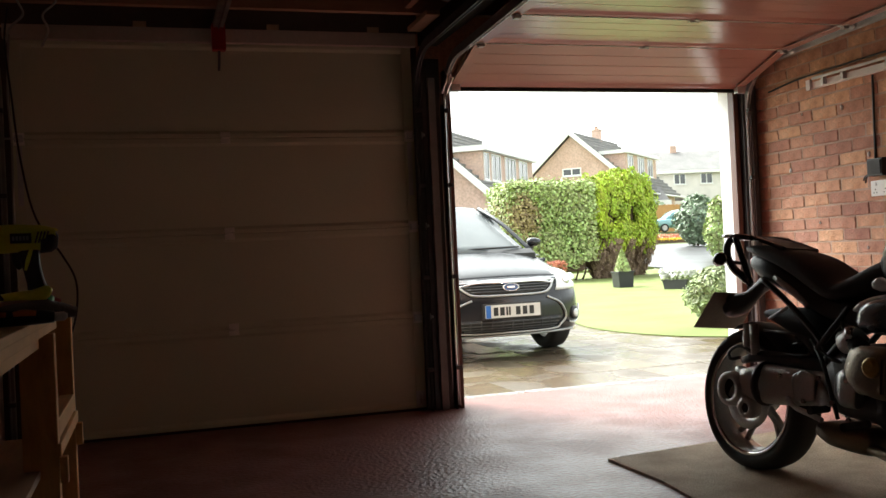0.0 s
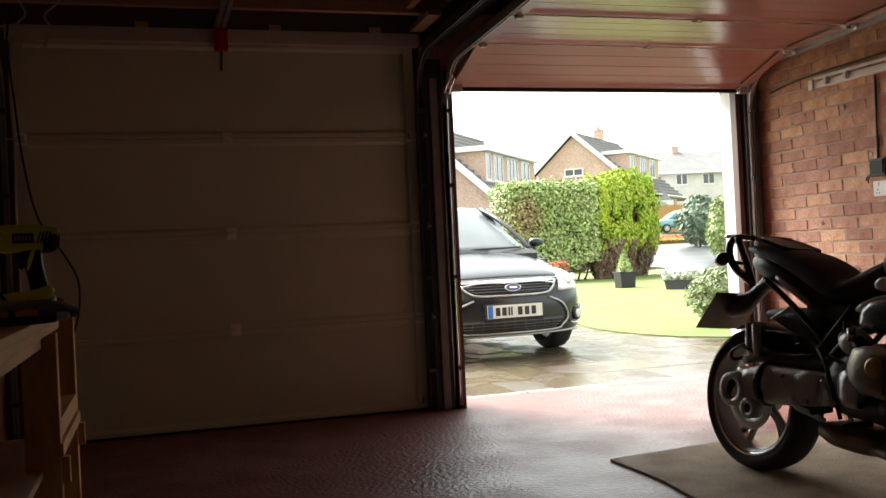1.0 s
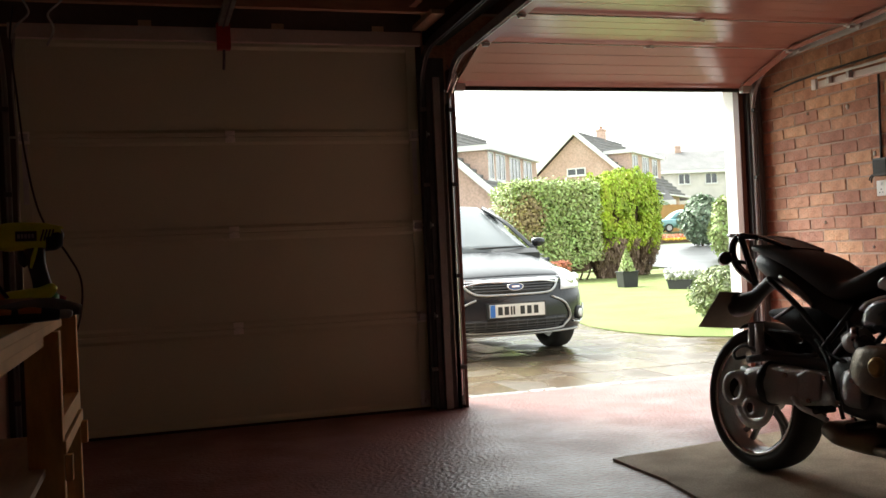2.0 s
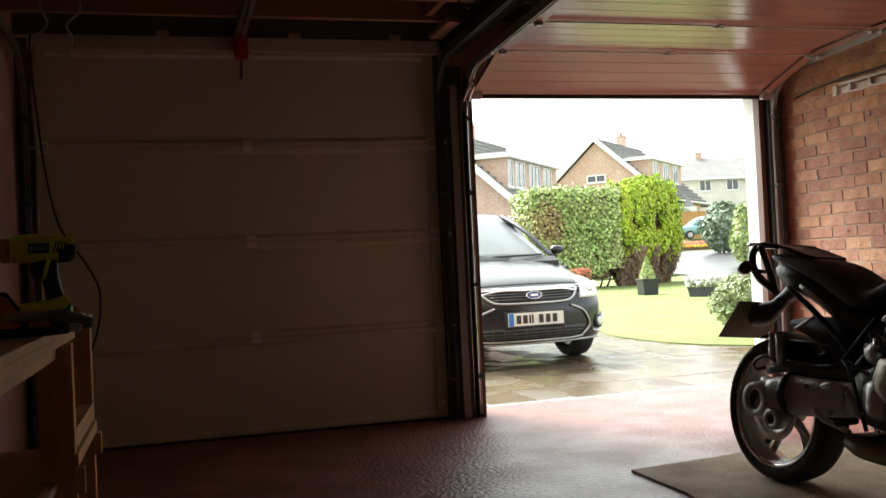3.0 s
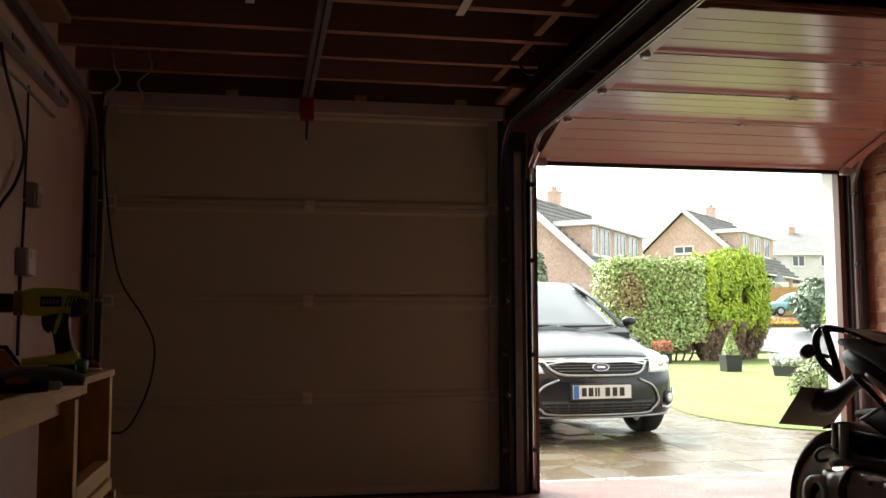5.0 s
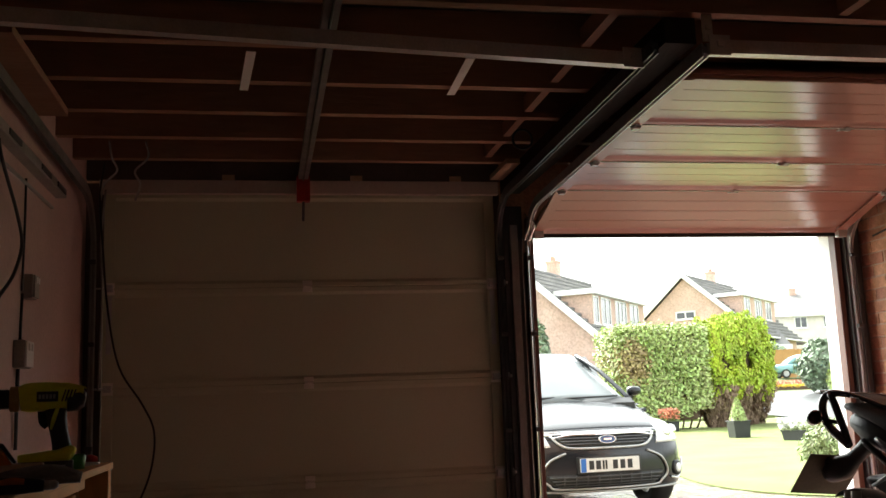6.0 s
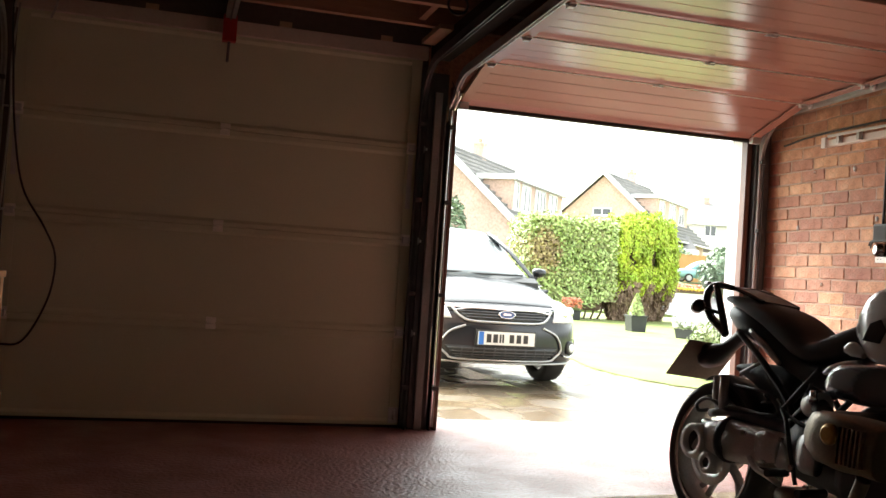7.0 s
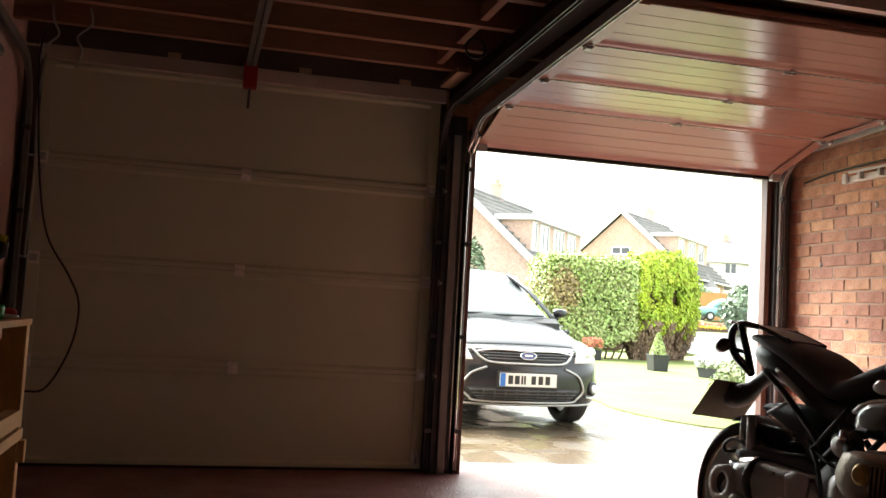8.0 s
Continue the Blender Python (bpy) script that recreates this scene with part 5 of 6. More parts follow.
# frame
for s in (-1, 1):
    part("subframe_tube", tube([(0.13, s * 0.105, 0.82), (0.255, s * 0.12, 0.754), (0.37, s * 0.122, 0.673), (0.49, s * 0.125, 0.572), (0.57, s * 0.12, 0.45)], 0.0125, 10), BLACK, bike, "black frame tube")
    part("subframe_tube", tube([(0.62, s * 0.12, 0.72), (0.55, s * 0.125, 0.64), (0.47, s * 0.125, 0.555)], 0.013, 8), BLACK, bike)
    part("subframe_brace", tube([(0.17, s * 0.10, 0.655), (0.30, s * 0.11, 0.715)], 0.007, 6, None, 1), ALLOY, bike)
    part("frame_rail", tube([(0.50, s * 0.12, 0.50), (0.66, s * 0.14, 0.62), (0.95, s * 0.13, 0.74), (1.22, s * 0.05, 0.86)], 0.018, 10), BLACK, bike)
    peg = part("foot_peg_bracket", loft([(0.46, s * 0.13, 0.40, 0.012, 0.05), (0.53, s * 0.15, 0.36, 0.012, 0.035), (0.56, s * 0.16, 0.33, 0.012, 0.02)], 10), CASTING, bike)
    part("foot_peg", tube([(0.56, s * 0.16, 0.33), (0.57, s * 0.26, 0.325)], 0.014, 10, None, 1), RUBBER, peg)
    part("heel_guard", loft([(0.37, s * 0.15, 0.39, 0.006, 0.05), (0.43, s * 0.155, 0.40, 0.006, 0.065), (0.49, s * 0.15, 0.40, 0.006, 0.05)], 12), ALLOY, bike)
    part("rider_peg", tube([(0.74, s * 0.15, 0.30), (0.75, s * 0.28, 0.29)], 0.015, 10, None, 1), RUBBER, bike)
part("pedal_lever", tube([(0.34, -0.15, 0.345), (0.40, -0.165, 0.315), (0.48, -0.17, 0.30), (0.54, -0.17, 0.285)], 0.011, 8), ALLOY, bike, "worn lever")
part("cross_link", tube([(0.14, -0.10, 0.605), (0.40, -0.12, 0.60)], 0.006, 6, None, 1), DARK_STEEL, bike)

# engine
part("gearbox", loft([(0.48, 0, 0.43, 0.11, 0.09), (0.56, 0, 0.43, 0.15, 0.13), (0.70, 0, 0.44, 0.17, 0.15), (0.82, 0, 0.44, 0.18, 0.16)], 20, 3.4), DARK_STEEL, bike)
part("engine_block", loft([(0.80, 0, 0.43, 0.18, 0.17), (0.95, 0, 0.43, 0.19, 0.19), (1.10, 0, 0.44, 0.17, 0.18), (1.17, 0, 0.44, 0.12, 0.13)], 20, 3.4), BLACK, bike)
for s in (-1, 1):
    dx = 0.06 if s < 0 else 0.03
    cyl = part("cylinder", loft([(0.80 + dx, s * 0.25, 0.50, 0.11, 0.085), (0.87 + dx, s * 0.26, 0.50, 0.11, 0.088), (1.0 + dx, s * 0.26, 0.495, 0.11, 0.088), (1.06 + dx, s * 0.25, 0.49, 0.11, 0.085)], 18, 3.6), ENGINE, bike, "bronze-grey ribbed boxer cylinder")
    cover = part("rocker_cover", loft([(0.74 + dx, s * 0.305, 0.535, 0.02, 0.045), (0.80 + dx, s * 0.32, 0.515, 0.04, 0.075), (0.90 + dx, s * 0.33, 0.50, 0.045, 0.086), (1.0 + dx, s * 0.325, 0.49, 0.043, 0.078), (1.05 + dx, s * 0.31, 0.485, 0.03, 0.06)], 18, 3.2), ENGINE, cyl)
    part("oil_cap", lathe([(0.034, 0.0), (0.034, 0.012), (0.022, 0.022)], 16, pose(0.90 + dx, s * 0.375, 0.52, 90 if s < 0 else -90, 0, 0)), BRASS, cover, "brass cap")
    for k in range(6):
        part("fin", boxed(0.93 + dx + k * 0.018, 0.938 + dx + k * 0.018, min(s * 0.33, s * 0.382), max(s * 0.33, s * 0.382), 0.435, 0.55, 0.002), ENGINE, cyl)
    part("intake_pipe", tube([(0.62, s * 0.15, 0.60), (0.70, s * 0.20, 0.60), (0.80, s * 0.25, 0.57)], 0.032, 12), RUBBER, cyl)
    part("throttle_body", lathe([(0.036, -0.04), (0.042, 0.0), (0.036, 0.04)], 16, pose(0.72, s * 0.215, 0.595, 0, 70, 0)), CASTING, cyl)
    part("injector", tube([(0.745, s * 0.26, 0.64), (0.76, s * 0.27, 0.60)], 0.015, 8, None, 1), CHROME, cyl)
    part("exhaust_header", tube([(0.98 + dx, s * 0.30, 0.40), (0.99, s * 0.28, 0.30), (0.90, s * 0.20, 0.215), (0.74, s * 0.10, 0.20), (0.58, s * 0.06, 0.21)], 0.022, 12), ENGINE, bike, "browned exhaust pipe")
    part("lower_cover", loft([(0.60, s * 0.15, 0.42, 0.02, 0.05), (0.66, s * 0.18, 0.42, 0.03, 0.07), (0.74, s * 0.19, 0.41, 0.025, 0.06)], 12), ALLOY, bike)
part("collector_box", loft([(0.42, 0, 0.23, 0.08, 0.035), (0.52, 0, 0.225, 0.12, 0.055), (0.68, 0, 0.22, 0.12, 0.055), (0.74, 0, 0.22, 0.08, 0.035)], 16), ENGINE, bike, "browned exhaust collector")
part("silencer", loft([(0.44, 0.12, 0.28, 0.035, 0.04), (0.30, 0.17, 0.36, 0.055, 0.065), (0.05, 0.19, 0.45, 0.06, 0.07), (-0.12, 0.19, 0.50, 0.05, 0.06)], 16), CHROME, bike, "chrome silencer")
part("side_stand", tube([(0.60, 0.14, 0.26), (0.62, 0.24, 0.15), (0.64, 0.31, 0.036)], 0.012, 8), BLACK, bike)

# tank and front end
part("tank", loft([(0.74, 0, 0.86, 0.10, 0.06), (0.82, 0, 0.89, 0.14, 0.10), (0.95, 0, 0.93, 0.17, 0.13), (1.12, 0, 0.94, 0.17, 0.14), (1.24, 0, 0.90, 0.12, 0.10)], 22, 2.8), BLACK, bike, "black fuel tank")
for s in (-1, 1):
    tp = part("tank_panel", loft([(0.78, s * 0.125, 0.885, 0.014, 0.05), (0.86, s * 0.158, 0.89, 0.016, 0.11), (0.98, s * 0.178, 0.89, 0.016, 0.13), (1.15, s * 0.172, 0.89, 0.016, 0.11), (1.26, s * 0.13, 0.88, 0.014, 0.06)], 18, 3.0), TANK_WHITE, bike, "white tank side panel")
    part("panel_vent", prism([(0.86, 0.835), (0.93, 0.83), (0.955, 0.875), (0.925, 0.91), (0.885, 0.895)], s * 0.185 - 0.012, s * 0.185 + 0.012, axis="y", bevel=0.004), BLACK, tp, "black shaped insert")
    part("lower_panel", loft([(0.675, s * 0.152, 0.708, 0.014, 0.008), (0.71, s * 0.158, 0.720, 0.016, 0.019), (0.77, s * 0.160, 0.738, 0.016, 0.022), (0.83, s * 0.158, 0.760, 0.012, 0.010)], 12), TANK_WHITE, bike, "white side flash")
    part("lower_panel", loft([(0.765, s * 0.162, 0.800, 0.012, 0.014), (0.80, s * 0.165, 0.803, 0.014, 0.026), (0.85, s * 0.165, 0.785, 0.012, 0.010)], 12), TANK_WHITE, bike, "white side flash")
    part("side_cover", loft([(0.70, s * 0.15, 0.645, 0.02, 0.035), (0.77, s * 0.17, 0.685, 0.03, 0.06), (0.92, s * 0.19, 0.69, 0.03, 0.07), (1.08, s * 0.18, 0.70, 0.025, 0.06)], 14), GREY_PAINT, bike, "grey side cover")
    part("fork_leg", tube([(1.49, s * 0.09, 0.30), (1.26, s * 0.09, 0.92)], 0.025, 12, None, 1), STEEL, bike)
    part("handlebar", tube([(1.22, 0.0, 1.04), (1.18, s * 0.16, 1.11), (1.08, s * 0.36, 1.108)], 0.012, 8), BLACK, bike)
    grip = part("grip", tube([(1.13, s * 0.27, 1.115), (1.08, s * 0.385, 1.106)], 0.019, 12, None, 1), RUBBER, bike)
    part("bar_end", lathe([(0.010, -0.012), (0.021, -0.008), (0.021, 0.010), (0.012, 0.014)], 16, pose(1.078, s * 0.395, 1.106, 90, 0, s * 24)), CHROME, grip, "chrome bar end weight")
    part("control_lever", tube([(1.19, s * 0.20, 1.14), (1.22, s * 0.28, 1.135), (1.17, s * 0.39, 1.115)], [0.009, 0.008, 0.006], 8), BLACK, grip)
    part("switch_block", boxed(1.11, 1.16, min(s * 0.20, s * 0.27), max(s * 0.20, s * 0.27), 1.09, 1.145, 0.008), BLACK, grip)
    mirror = part("mirror", loft([(1.13, s * 0.36, 1.24, 0.02, 0.02), (1.145, s * 0.37, 1.24, 0.055, 0.036), (1.17, s * 0.37, 1.24, 0.05, 0.03), (1.18, s * 0.37, 1.24, 0.02, 0.012)], 16), BLACK, bike, "black mirror")
    part("mirror_stem", tube([(1.16, s * 0.24, 1.13), (1.17, s * 0.29, 1.19), (1.16, s * 0.34, 1.235)], 0.006, 8), BLACK, mirror)
part("headlamp", lathe([(0.05, -0.10), (0.10, -0.04), (0.11, 0.05), (0.10, 0.055)], 22, pose(1.40, 0, 0.90, 0, 90, 0)), CHROME, bike)
part("yoke", boxed(1.20, 1.32, -0.12, 0.12, 0.88, 0.95, 0.01), BLACK, bike)

# bolts and hoses that catch the light
for x, y, z in ((0.50, -0.15, 0.44), (0.62, -0.20, 0.36), (0.70, -0.215, 0.45), (0.44, -0.165, 0.345), (0.30, -0.155, 0.43), (0.66, -0.16, 0.30)):
    part("bolt", lathe([(0.010, -0.006), (0.010, 0.006)], 6, pose(x, y, z, 90, 0, 0)), CHROME, bike)
for pts in (((0.46, -0.13, 0.55), (0.54, -0.17, 0.50), (0.60, -0.19, 0.40), (0.62, -0.17, 0.30)), ((0.60, -0.14, 0.66), (0.66, -0.18, 0.58), (0.70, -0.20, 0.50), (0.78, -0.20, 0.40)), ((0.40, -0.10, 0.58), (0.52, -0.14, 0.53), (0.64, -0.15, 0.50))):
    part("hose", tube(pts, 0.008, 8), RUBBER, bike)
# the tail group sits a little forward of the wheel's line
for ob in bike.children:
    if ob.name.split(".")[0] in ("tail_panel", "tail_trim", "tail_light", "grab_rail", "rear_indicator", "luggage_rack"):
        ob.location.x += 0.035

# ---- workbench and what lies on it ----
TOP = 0.843
bench = thing("workbench", "home-made pale timber workbench against the painted wall", "workbench")
part("worktop", boxed(-1.19, -0.635, -5.2, -2.70, TOP - 0.018, TOP, 0.003), PALE_TIMBER, bench, "pale scuffed worktop board")
part("top_batten", boxed(-0.70, -0.652, -5.2, -3.02, TOP - 0.045, TOP - 0.0185, 0.002), PALE_TIMBER, bench)
part("apron", boxed(-0.714, -0.672, -5.2, -3.20, TOP - 0.078, TOP - 0.0455, 0.003), PALE_TIMBER, bench)
part("end_apron", boxed(-1.18, -0.72, -2.735, -2.705, TOP - 0.11, TOP - 0.0185, 0.003), PALE_TIMBER, bench)
for x in (-0.715, -1.18):
    for y in (-2.745, -3.235, -5.05):
        part("leg", boxed(x, x + 0.075, y, y + 0.042, 0.0, TOP - (0.0185 if y > -3 else 0.0455), 0.003), PALE_TIMBER, bench)
part("stretcher", boxed(-0.676, -0.640, -3.19, -2.745, 0.555, 0.600, 0.003), PALE_TIMBER, bench)
part("stretcher", boxed(-0.652, -0.634, -3.235, -2.71, 0.520, 0.550, 0.003), PALE_TIMBER, bench)
part("cleat", boxed(-0.639, -0.622, -3.235, -3.21, 0.46, 0.519, 0.002), PALE_TIMBER, bench)
part("cleat", boxed(-0.639, -0.622, -2.745, -2.715, 0.46, 0.519, 0.002), PALE_TIMBER, bench)
part("shelf", boxed(-1.18, -0.68, -5.0, -2.76, 0.475, 0.493, 0.002), ROUGH_PINE, bench, "rough under-shelf")
bin_ = thing("storage_box", "cloudy plastic storage box on the floor under the workbench", "box")
part("tub", prism([(-1.08, 0.0), (-0.74, 0.0), (-0.71, 0.33), (-1.11, 0.33)], -4.1, -3.45, bevel=0.01), CLEAR_PLASTIC, bin_)
part("lid", boxed(-1.125, -0.695, -4.12, -3.43, 0.331, 0.352, 0.005), GREY_PLASTIC, bin_)
part("clip", boxed(-0.694, -0.684, -3.85, -3.72, 0.27, 0.35, 0.003), GREY_PLASTIC, bin_)

# cordless drill standing on its battery, chuck towards the wall
drill = thing("cordless_drill", "lime green and black cordless drill standing on its battery", "drill", (-0.735, -3.19, TOP), turn=10)
drill.scale = (0.82, 0.82, 0.90)
part("motor_housing", loft([(-0.035, 0, 0.187, 0.030, 0.030), (-0.01, 0, 0.19, 0.034, 0.036), (0.05, 0, 0.192, 0.034, 0.034), (0.10, 0, 0.19, 0.031, 0.030), (0.125, 0, 0.188, 0.024, 0.024)], 18, 2.8), LIME, drill, "lime green motor housing")
part("rear_cap", loft([(0.085, 0, 0.182, 0.0325, 0.030), (0.115, 0, 0.182, 0.030, 0.028), (0.132, 0, 0.18, 0.020, 0.018)], 16, 2.8), BLACK, drill)
part("top_fin", prism([(-0.02, 0.224), (0.085, 0.224), (0.13, 0.214), (0.135, 0.208), (0.08, 0.213), (0.0, 0.218)], -0.012, 0.012, bevel=0.002), LIME, drill)
part("gear_collar", lathe([(0.028, -0.012), (0.031, -0.01), (0.031, 0.01), (0.028, 0.012)], 20, pose(-0.048, 0, 0.187, 0, 90, 0)), BRASS, drill, "dull metal collar")
chuck = part("chuck", lathe([(0.010, -0.035), (0.020, -0.028), (0.024, -0.01), (0.024, 0.025), (0.022, 0.03)], 20, pose(-0.09, 0, 0.187, 0, 90, 0)), BLACK, drill, "black keyless chuck")
part("bit", tube([(-0.118, 0, 0.187), (-0.138, 0, 0.187)], 0.004, 8, None, 1), STEEL, chuck)
part("badge", boxed(0.008, 0.062, -0.0365, -0.0335, 0.178, 0.203, 0.001), BLACK, drill, "black badge with pale bars")
for k in range(5):
    part("badge_mark", boxed(0.013 + k * 0.009, 0.019 + k * 0.009, -0.0378, -0.0366, 0.185, 0.196), GREY_PLASTIC, drill)
for k in range(4):
    part("vent", oriented(bmesh.new(), pose(0.076 + 0.0085 * k, -0.0335, 0.192, 0, 18, 0), 0.004, 0.003, 0.03), BLACK, drill)
part("grip", loft([(0.055, 0, 0.165, 0.020, 0.030), (0.062, 0, 0.12, 0.018, 0.024), (0.072, 0, 0.075, 0.018, 0.024), (0.078, 0, 0.045, 0.020, 0.030)], 16), BLACK, drill, "black rubber grip")
part("grip_stripe", loft([(0.062, -0.0165, 0.165, 0.004, 0.006), (0.052, -0.0175, 0.135, 0.004, 0.006), (0.045, -0.016, 0.11, 0.003, 0.003)], 8), LIME, drill)
part("trigger", loft([(0.022, 0, 0.155, 0.009, 0.012), (0.024, 0, 0.13, 0.010, 0.011), (0.034, 0, 0.115, 0.008, 0.006)], 10), BLACK, drill)
part("foot", loft([(-0.035, 0, 0.042, 0.026, 0.009), (0.0, 0, 0.043, 0.034, 0.012), (0.06, 0, 0.045, 0.036, 0.016), (0.095, 0, 0.05, 0.032, 0.020), (0.105, 0, 0.045, 0.024, 0.012)], 16, 3), LIME, drill, "lime green foot")
part("battery", boxed(-0.028, 0.104, -0.036, 0.036, 0.0, 0.034, 0.005), BLACK, drill, "black slide battery")
part("battery_label", boxed(0.045, 0.085, -0.0372, -0.0361, 0.010, 0.024), GREY_PLASTIC, drill)

def put(name, label, category, bm, mat, x, y, turn=0.0, z=TOP, angle=None):
    ob = solid(name, bm, mat, label, category, angle=angle)
    ob.matrix_world = pose(x, y, z, 0, 0, turn)
    return ob


put("wood_block", "small pale offcut of wood on the workbench", "wood block", boxed(-0.055, 0.055, -0.03, 0.03, 0, 0.036, 0.004), ROUGH_PINE, -0.722, -3.40, 10)
put("wood_block", "grey-white block at the back of the workbench", "wood block", boxed(-0.05, 0.05, -0.04, 0.04, 0, 0.075, 0.003), GREY_PLASTIC, -1.04, -2.85, 6)
put("glove", "crumpled grey work glove on the workbench", "glove", loft([(-0.07, 0, 0.014, 0.02, 0.012), (-0.03, 0.01, 0.018, 0.04, 0.016), (0.03, 0, 0.02, 0.045, 0.018), (0.08, -0.01, 0.012, 0.02, 0.010)], 14), CLOTH, -0.650, -3.54, 8)
knife = thing("utility_knife", "black and orange utility knife on the workbench", "knife", (-0.650, -3.76, TOP), turn=10)
part("handle", loft([(-0.07, 0, 0.013, 0.010, 0.009), (-0.04, 0, 0.016, 0.016, 0.014), (0.02, 0, 0.016, 0.017, 0.014), (0.06, 0, 0.014, 0.011, 0.010)], 14), BLACK, knife)
for x in (-0.035, 0.012):
    part("inlay", loft([(x - 0.018, -0.012, 0.022, 0.006, 0.005), (x, -0.013, 0.024, 0.007, 0.006), (x + 0.018, -0.012, 0.022, 0.006, 0.005)], 10), ORANGE, knife, "orange inlay")
part("nose_piece", lathe([(0.008, 0), (0.008, 0.018), (0.004, 0.024)], 10, pose(0.058, 0, 0.014, 0, 90, 0)), STEEL, knife)
tape = thing("tape_measure", "orange and black tape measure on the workbench", "tape measure", (-0.765, -3.42, TOP), turn=20)
part("case", prism([(-0.04, 0), (0.04, 0), (0.042, 0.035), (0.022, 0.068), (-0.018, 0.07), (-0.04, 0.045)], -0.02, 0.02, bevel=0.006), ORANGE, tape)
part("grip_pad", prism([(-0.02, 0.0715), (0.02, 0.0705), (0.045, 0.037), (0.050, 0.040), (0.024, 0.078), (-0.022, 0.079)], -0.016, 0.016, bevel=0.003), BLACK, tape)
driver = thing("screwdriver", "red-handled screwdriver lying near the end of the workbench", "screwdriver", (-0.70, -2.83, TOP), turn=8)
part("handle", lathe([(0.006, -0.045), (0.013, -0.035), (0.011, 0.0), (0.014, 0.03), (0.007, 0.045)], 12, pose(0, 0, 0.014, 0, 90, 0)), RED_PLASTIC, driver)
part("shaft", tube([(-0.045, 0, 0.014), (-0.12, 0, 0.006)], 0.003, 8, None, 1), STEEL, driver)
put("wall_plug_tub", "small green plastic tub beside the drill", "tub", lathe([(0.022, 0), (0.025, 0.03), (0.02, 0.036)], 16), GREEN_PLASTIC, -0.682, -2.98)
pl = thing("pliers", "dark steel pliers on the workbench end", "pliers", (-0.675, -2.93, TOP), turn=35)
for s in (-1, 1):
    part("handle", tube([(0, 0, 0.007), (-0.04, s * 0.014, 0.007), (-0.09, s * 0.018, 0.007)], 0.006, 8), DARK_STEEL, pl)
part("jaw", loft([(0.0, 0, 0.008, 0.011, 0.006), (0.025, 0, 0.008, 0.008, 0.005), (0.045, 0, 0.008, 0.003, 0.003)], 10), STEEL, pl)
sq = thing("hand_saw", "steel hand saw leaning on the painted wall", "saw", (-1.02, -2.75, TOP))
part("blade", prism([(-0.13, 0.29), (-0.10, 0.29), (0.0, 0.0), (-0.03, 0.0)], -0.002, 0.002), STEEL, sq)
part("pin", lathe([(0.008, -0.006), (0.008, 0.006)], 10, pose(-0.115, 0, 0.275, 90, 0, 0)), DARK_STEEL, sq)

# ---- painted wall: switch boxes, cables, lamp batten ----
def wall_box(x, y, z, w, h, label, side=1):
    t = thing("switch_box", label, "switch")
    x0, x1 = sorted((x, x + side * 0.045))
    part("back_box", boxed(x0, x1, y - w / 2, y + w / 2, z - h / 2, z + h / 2, 0.006), GREY_PLASTIC, t)
    xf = x + side * 0.046
    a, b = sorted((xf, xf + side * 0.007))
    part("face_plate", boxed(a, b, y - w / 2 + 0.004, y + w / 2 - 0.004, z - h / 2 + 0.004, z + h / 2 - 0.004, 0.002), WHITE_PAINT if w > 0.1 else GREY_PLASTIC, t)
    a, b = sorted((xf + side * 0.0072, xf + side * 0.012))
    for k in (-1, 1):
        part("rocker", boxed(a, b, y + k * w * 0.2 - 0.011, y + k * w * 0.2 + 0.011, z + h * 0.12, z + h * 0.38, 0.002), WHITE_PAINT, t)


wall_box(LEFT, -1.41, 1.223, 0.125, 0.11, "grey surface-mounted double switch box on the painted wall")
wall_box(LEFT, -1.33, 1.505, 0.085, 0.10, "small grey junction box on the painted wall")
solid("wall_cable", tube([(LEFT + 0.012, -1.40, 1.47), (LEFT + 0.01, -1.405, 1.28)], 0.006, 6, None, 1), BLACK, "short dark cable between two wall boxes", "cable")
solid("wall_cable", tube([(LEFT + 0.01, -1.40, 1.48), (LEFT + 0.012, -1.395, 1.75), (LEFT + 0.01, -1.39, 1.95)], 0.005, 6), BLACK, "dark cable clipped up the painted wall", "cable")
solid("wall_cable", tube([(LEFT + 0.012, -1.43, 1.165), (LEFT + 0.014, -1.44, 1.0), (LEFT + 0.012, -1.43, 0.85)], 0.008, 6), BLACK, "dark cable running down the painted wall", "cable")
solid("hanging_cable", tube([(LEFT + 0.02, -1.86, 1.99), (LEFT + 0.03, -1.82, 1.90), (LEFT + 0.03, -1.60, 1.76), (LEFT + 0.03, -1.51, 1.65), (LEFT + 0.03, -1.63, 1.51), (LEFT + 0.03, -1.88, 1.36), (LEFT + 0.03, -1.90, 1.2), (LEFT + 0.03, -1.8, 1.02)], 0.007, 6), BLACK, "loose black cable hanging on the painted wall", "cable")
lamp = thing("lamp_batten", "bare dark lamp batten fixed along the painted wall", "lamp")
part("body", boxed(LEFT + 0.001, LEFT + 0.05, -2.6, -0.78, 2.0, 2.045, 0.004), GREY_PLASTIC, lamp)
for y in (-0.90, -1.22, -1.75, -2.3):
    part("clip", boxed(LEFT + 0.0505, LEFT + 0.056, y - 0.09, y + 0.09, 2.01, 2.035, 0.002), DARK_STEEL, lamp)
solid("conduit", tube([(LEFT + 0.012, -0.9, 1.93), (LEFT + 0.012, -2.6, 1.92)], 0.008, 8, None, 1), GREY_PLASTIC, "thin conduit along the painted wall", "conduit")
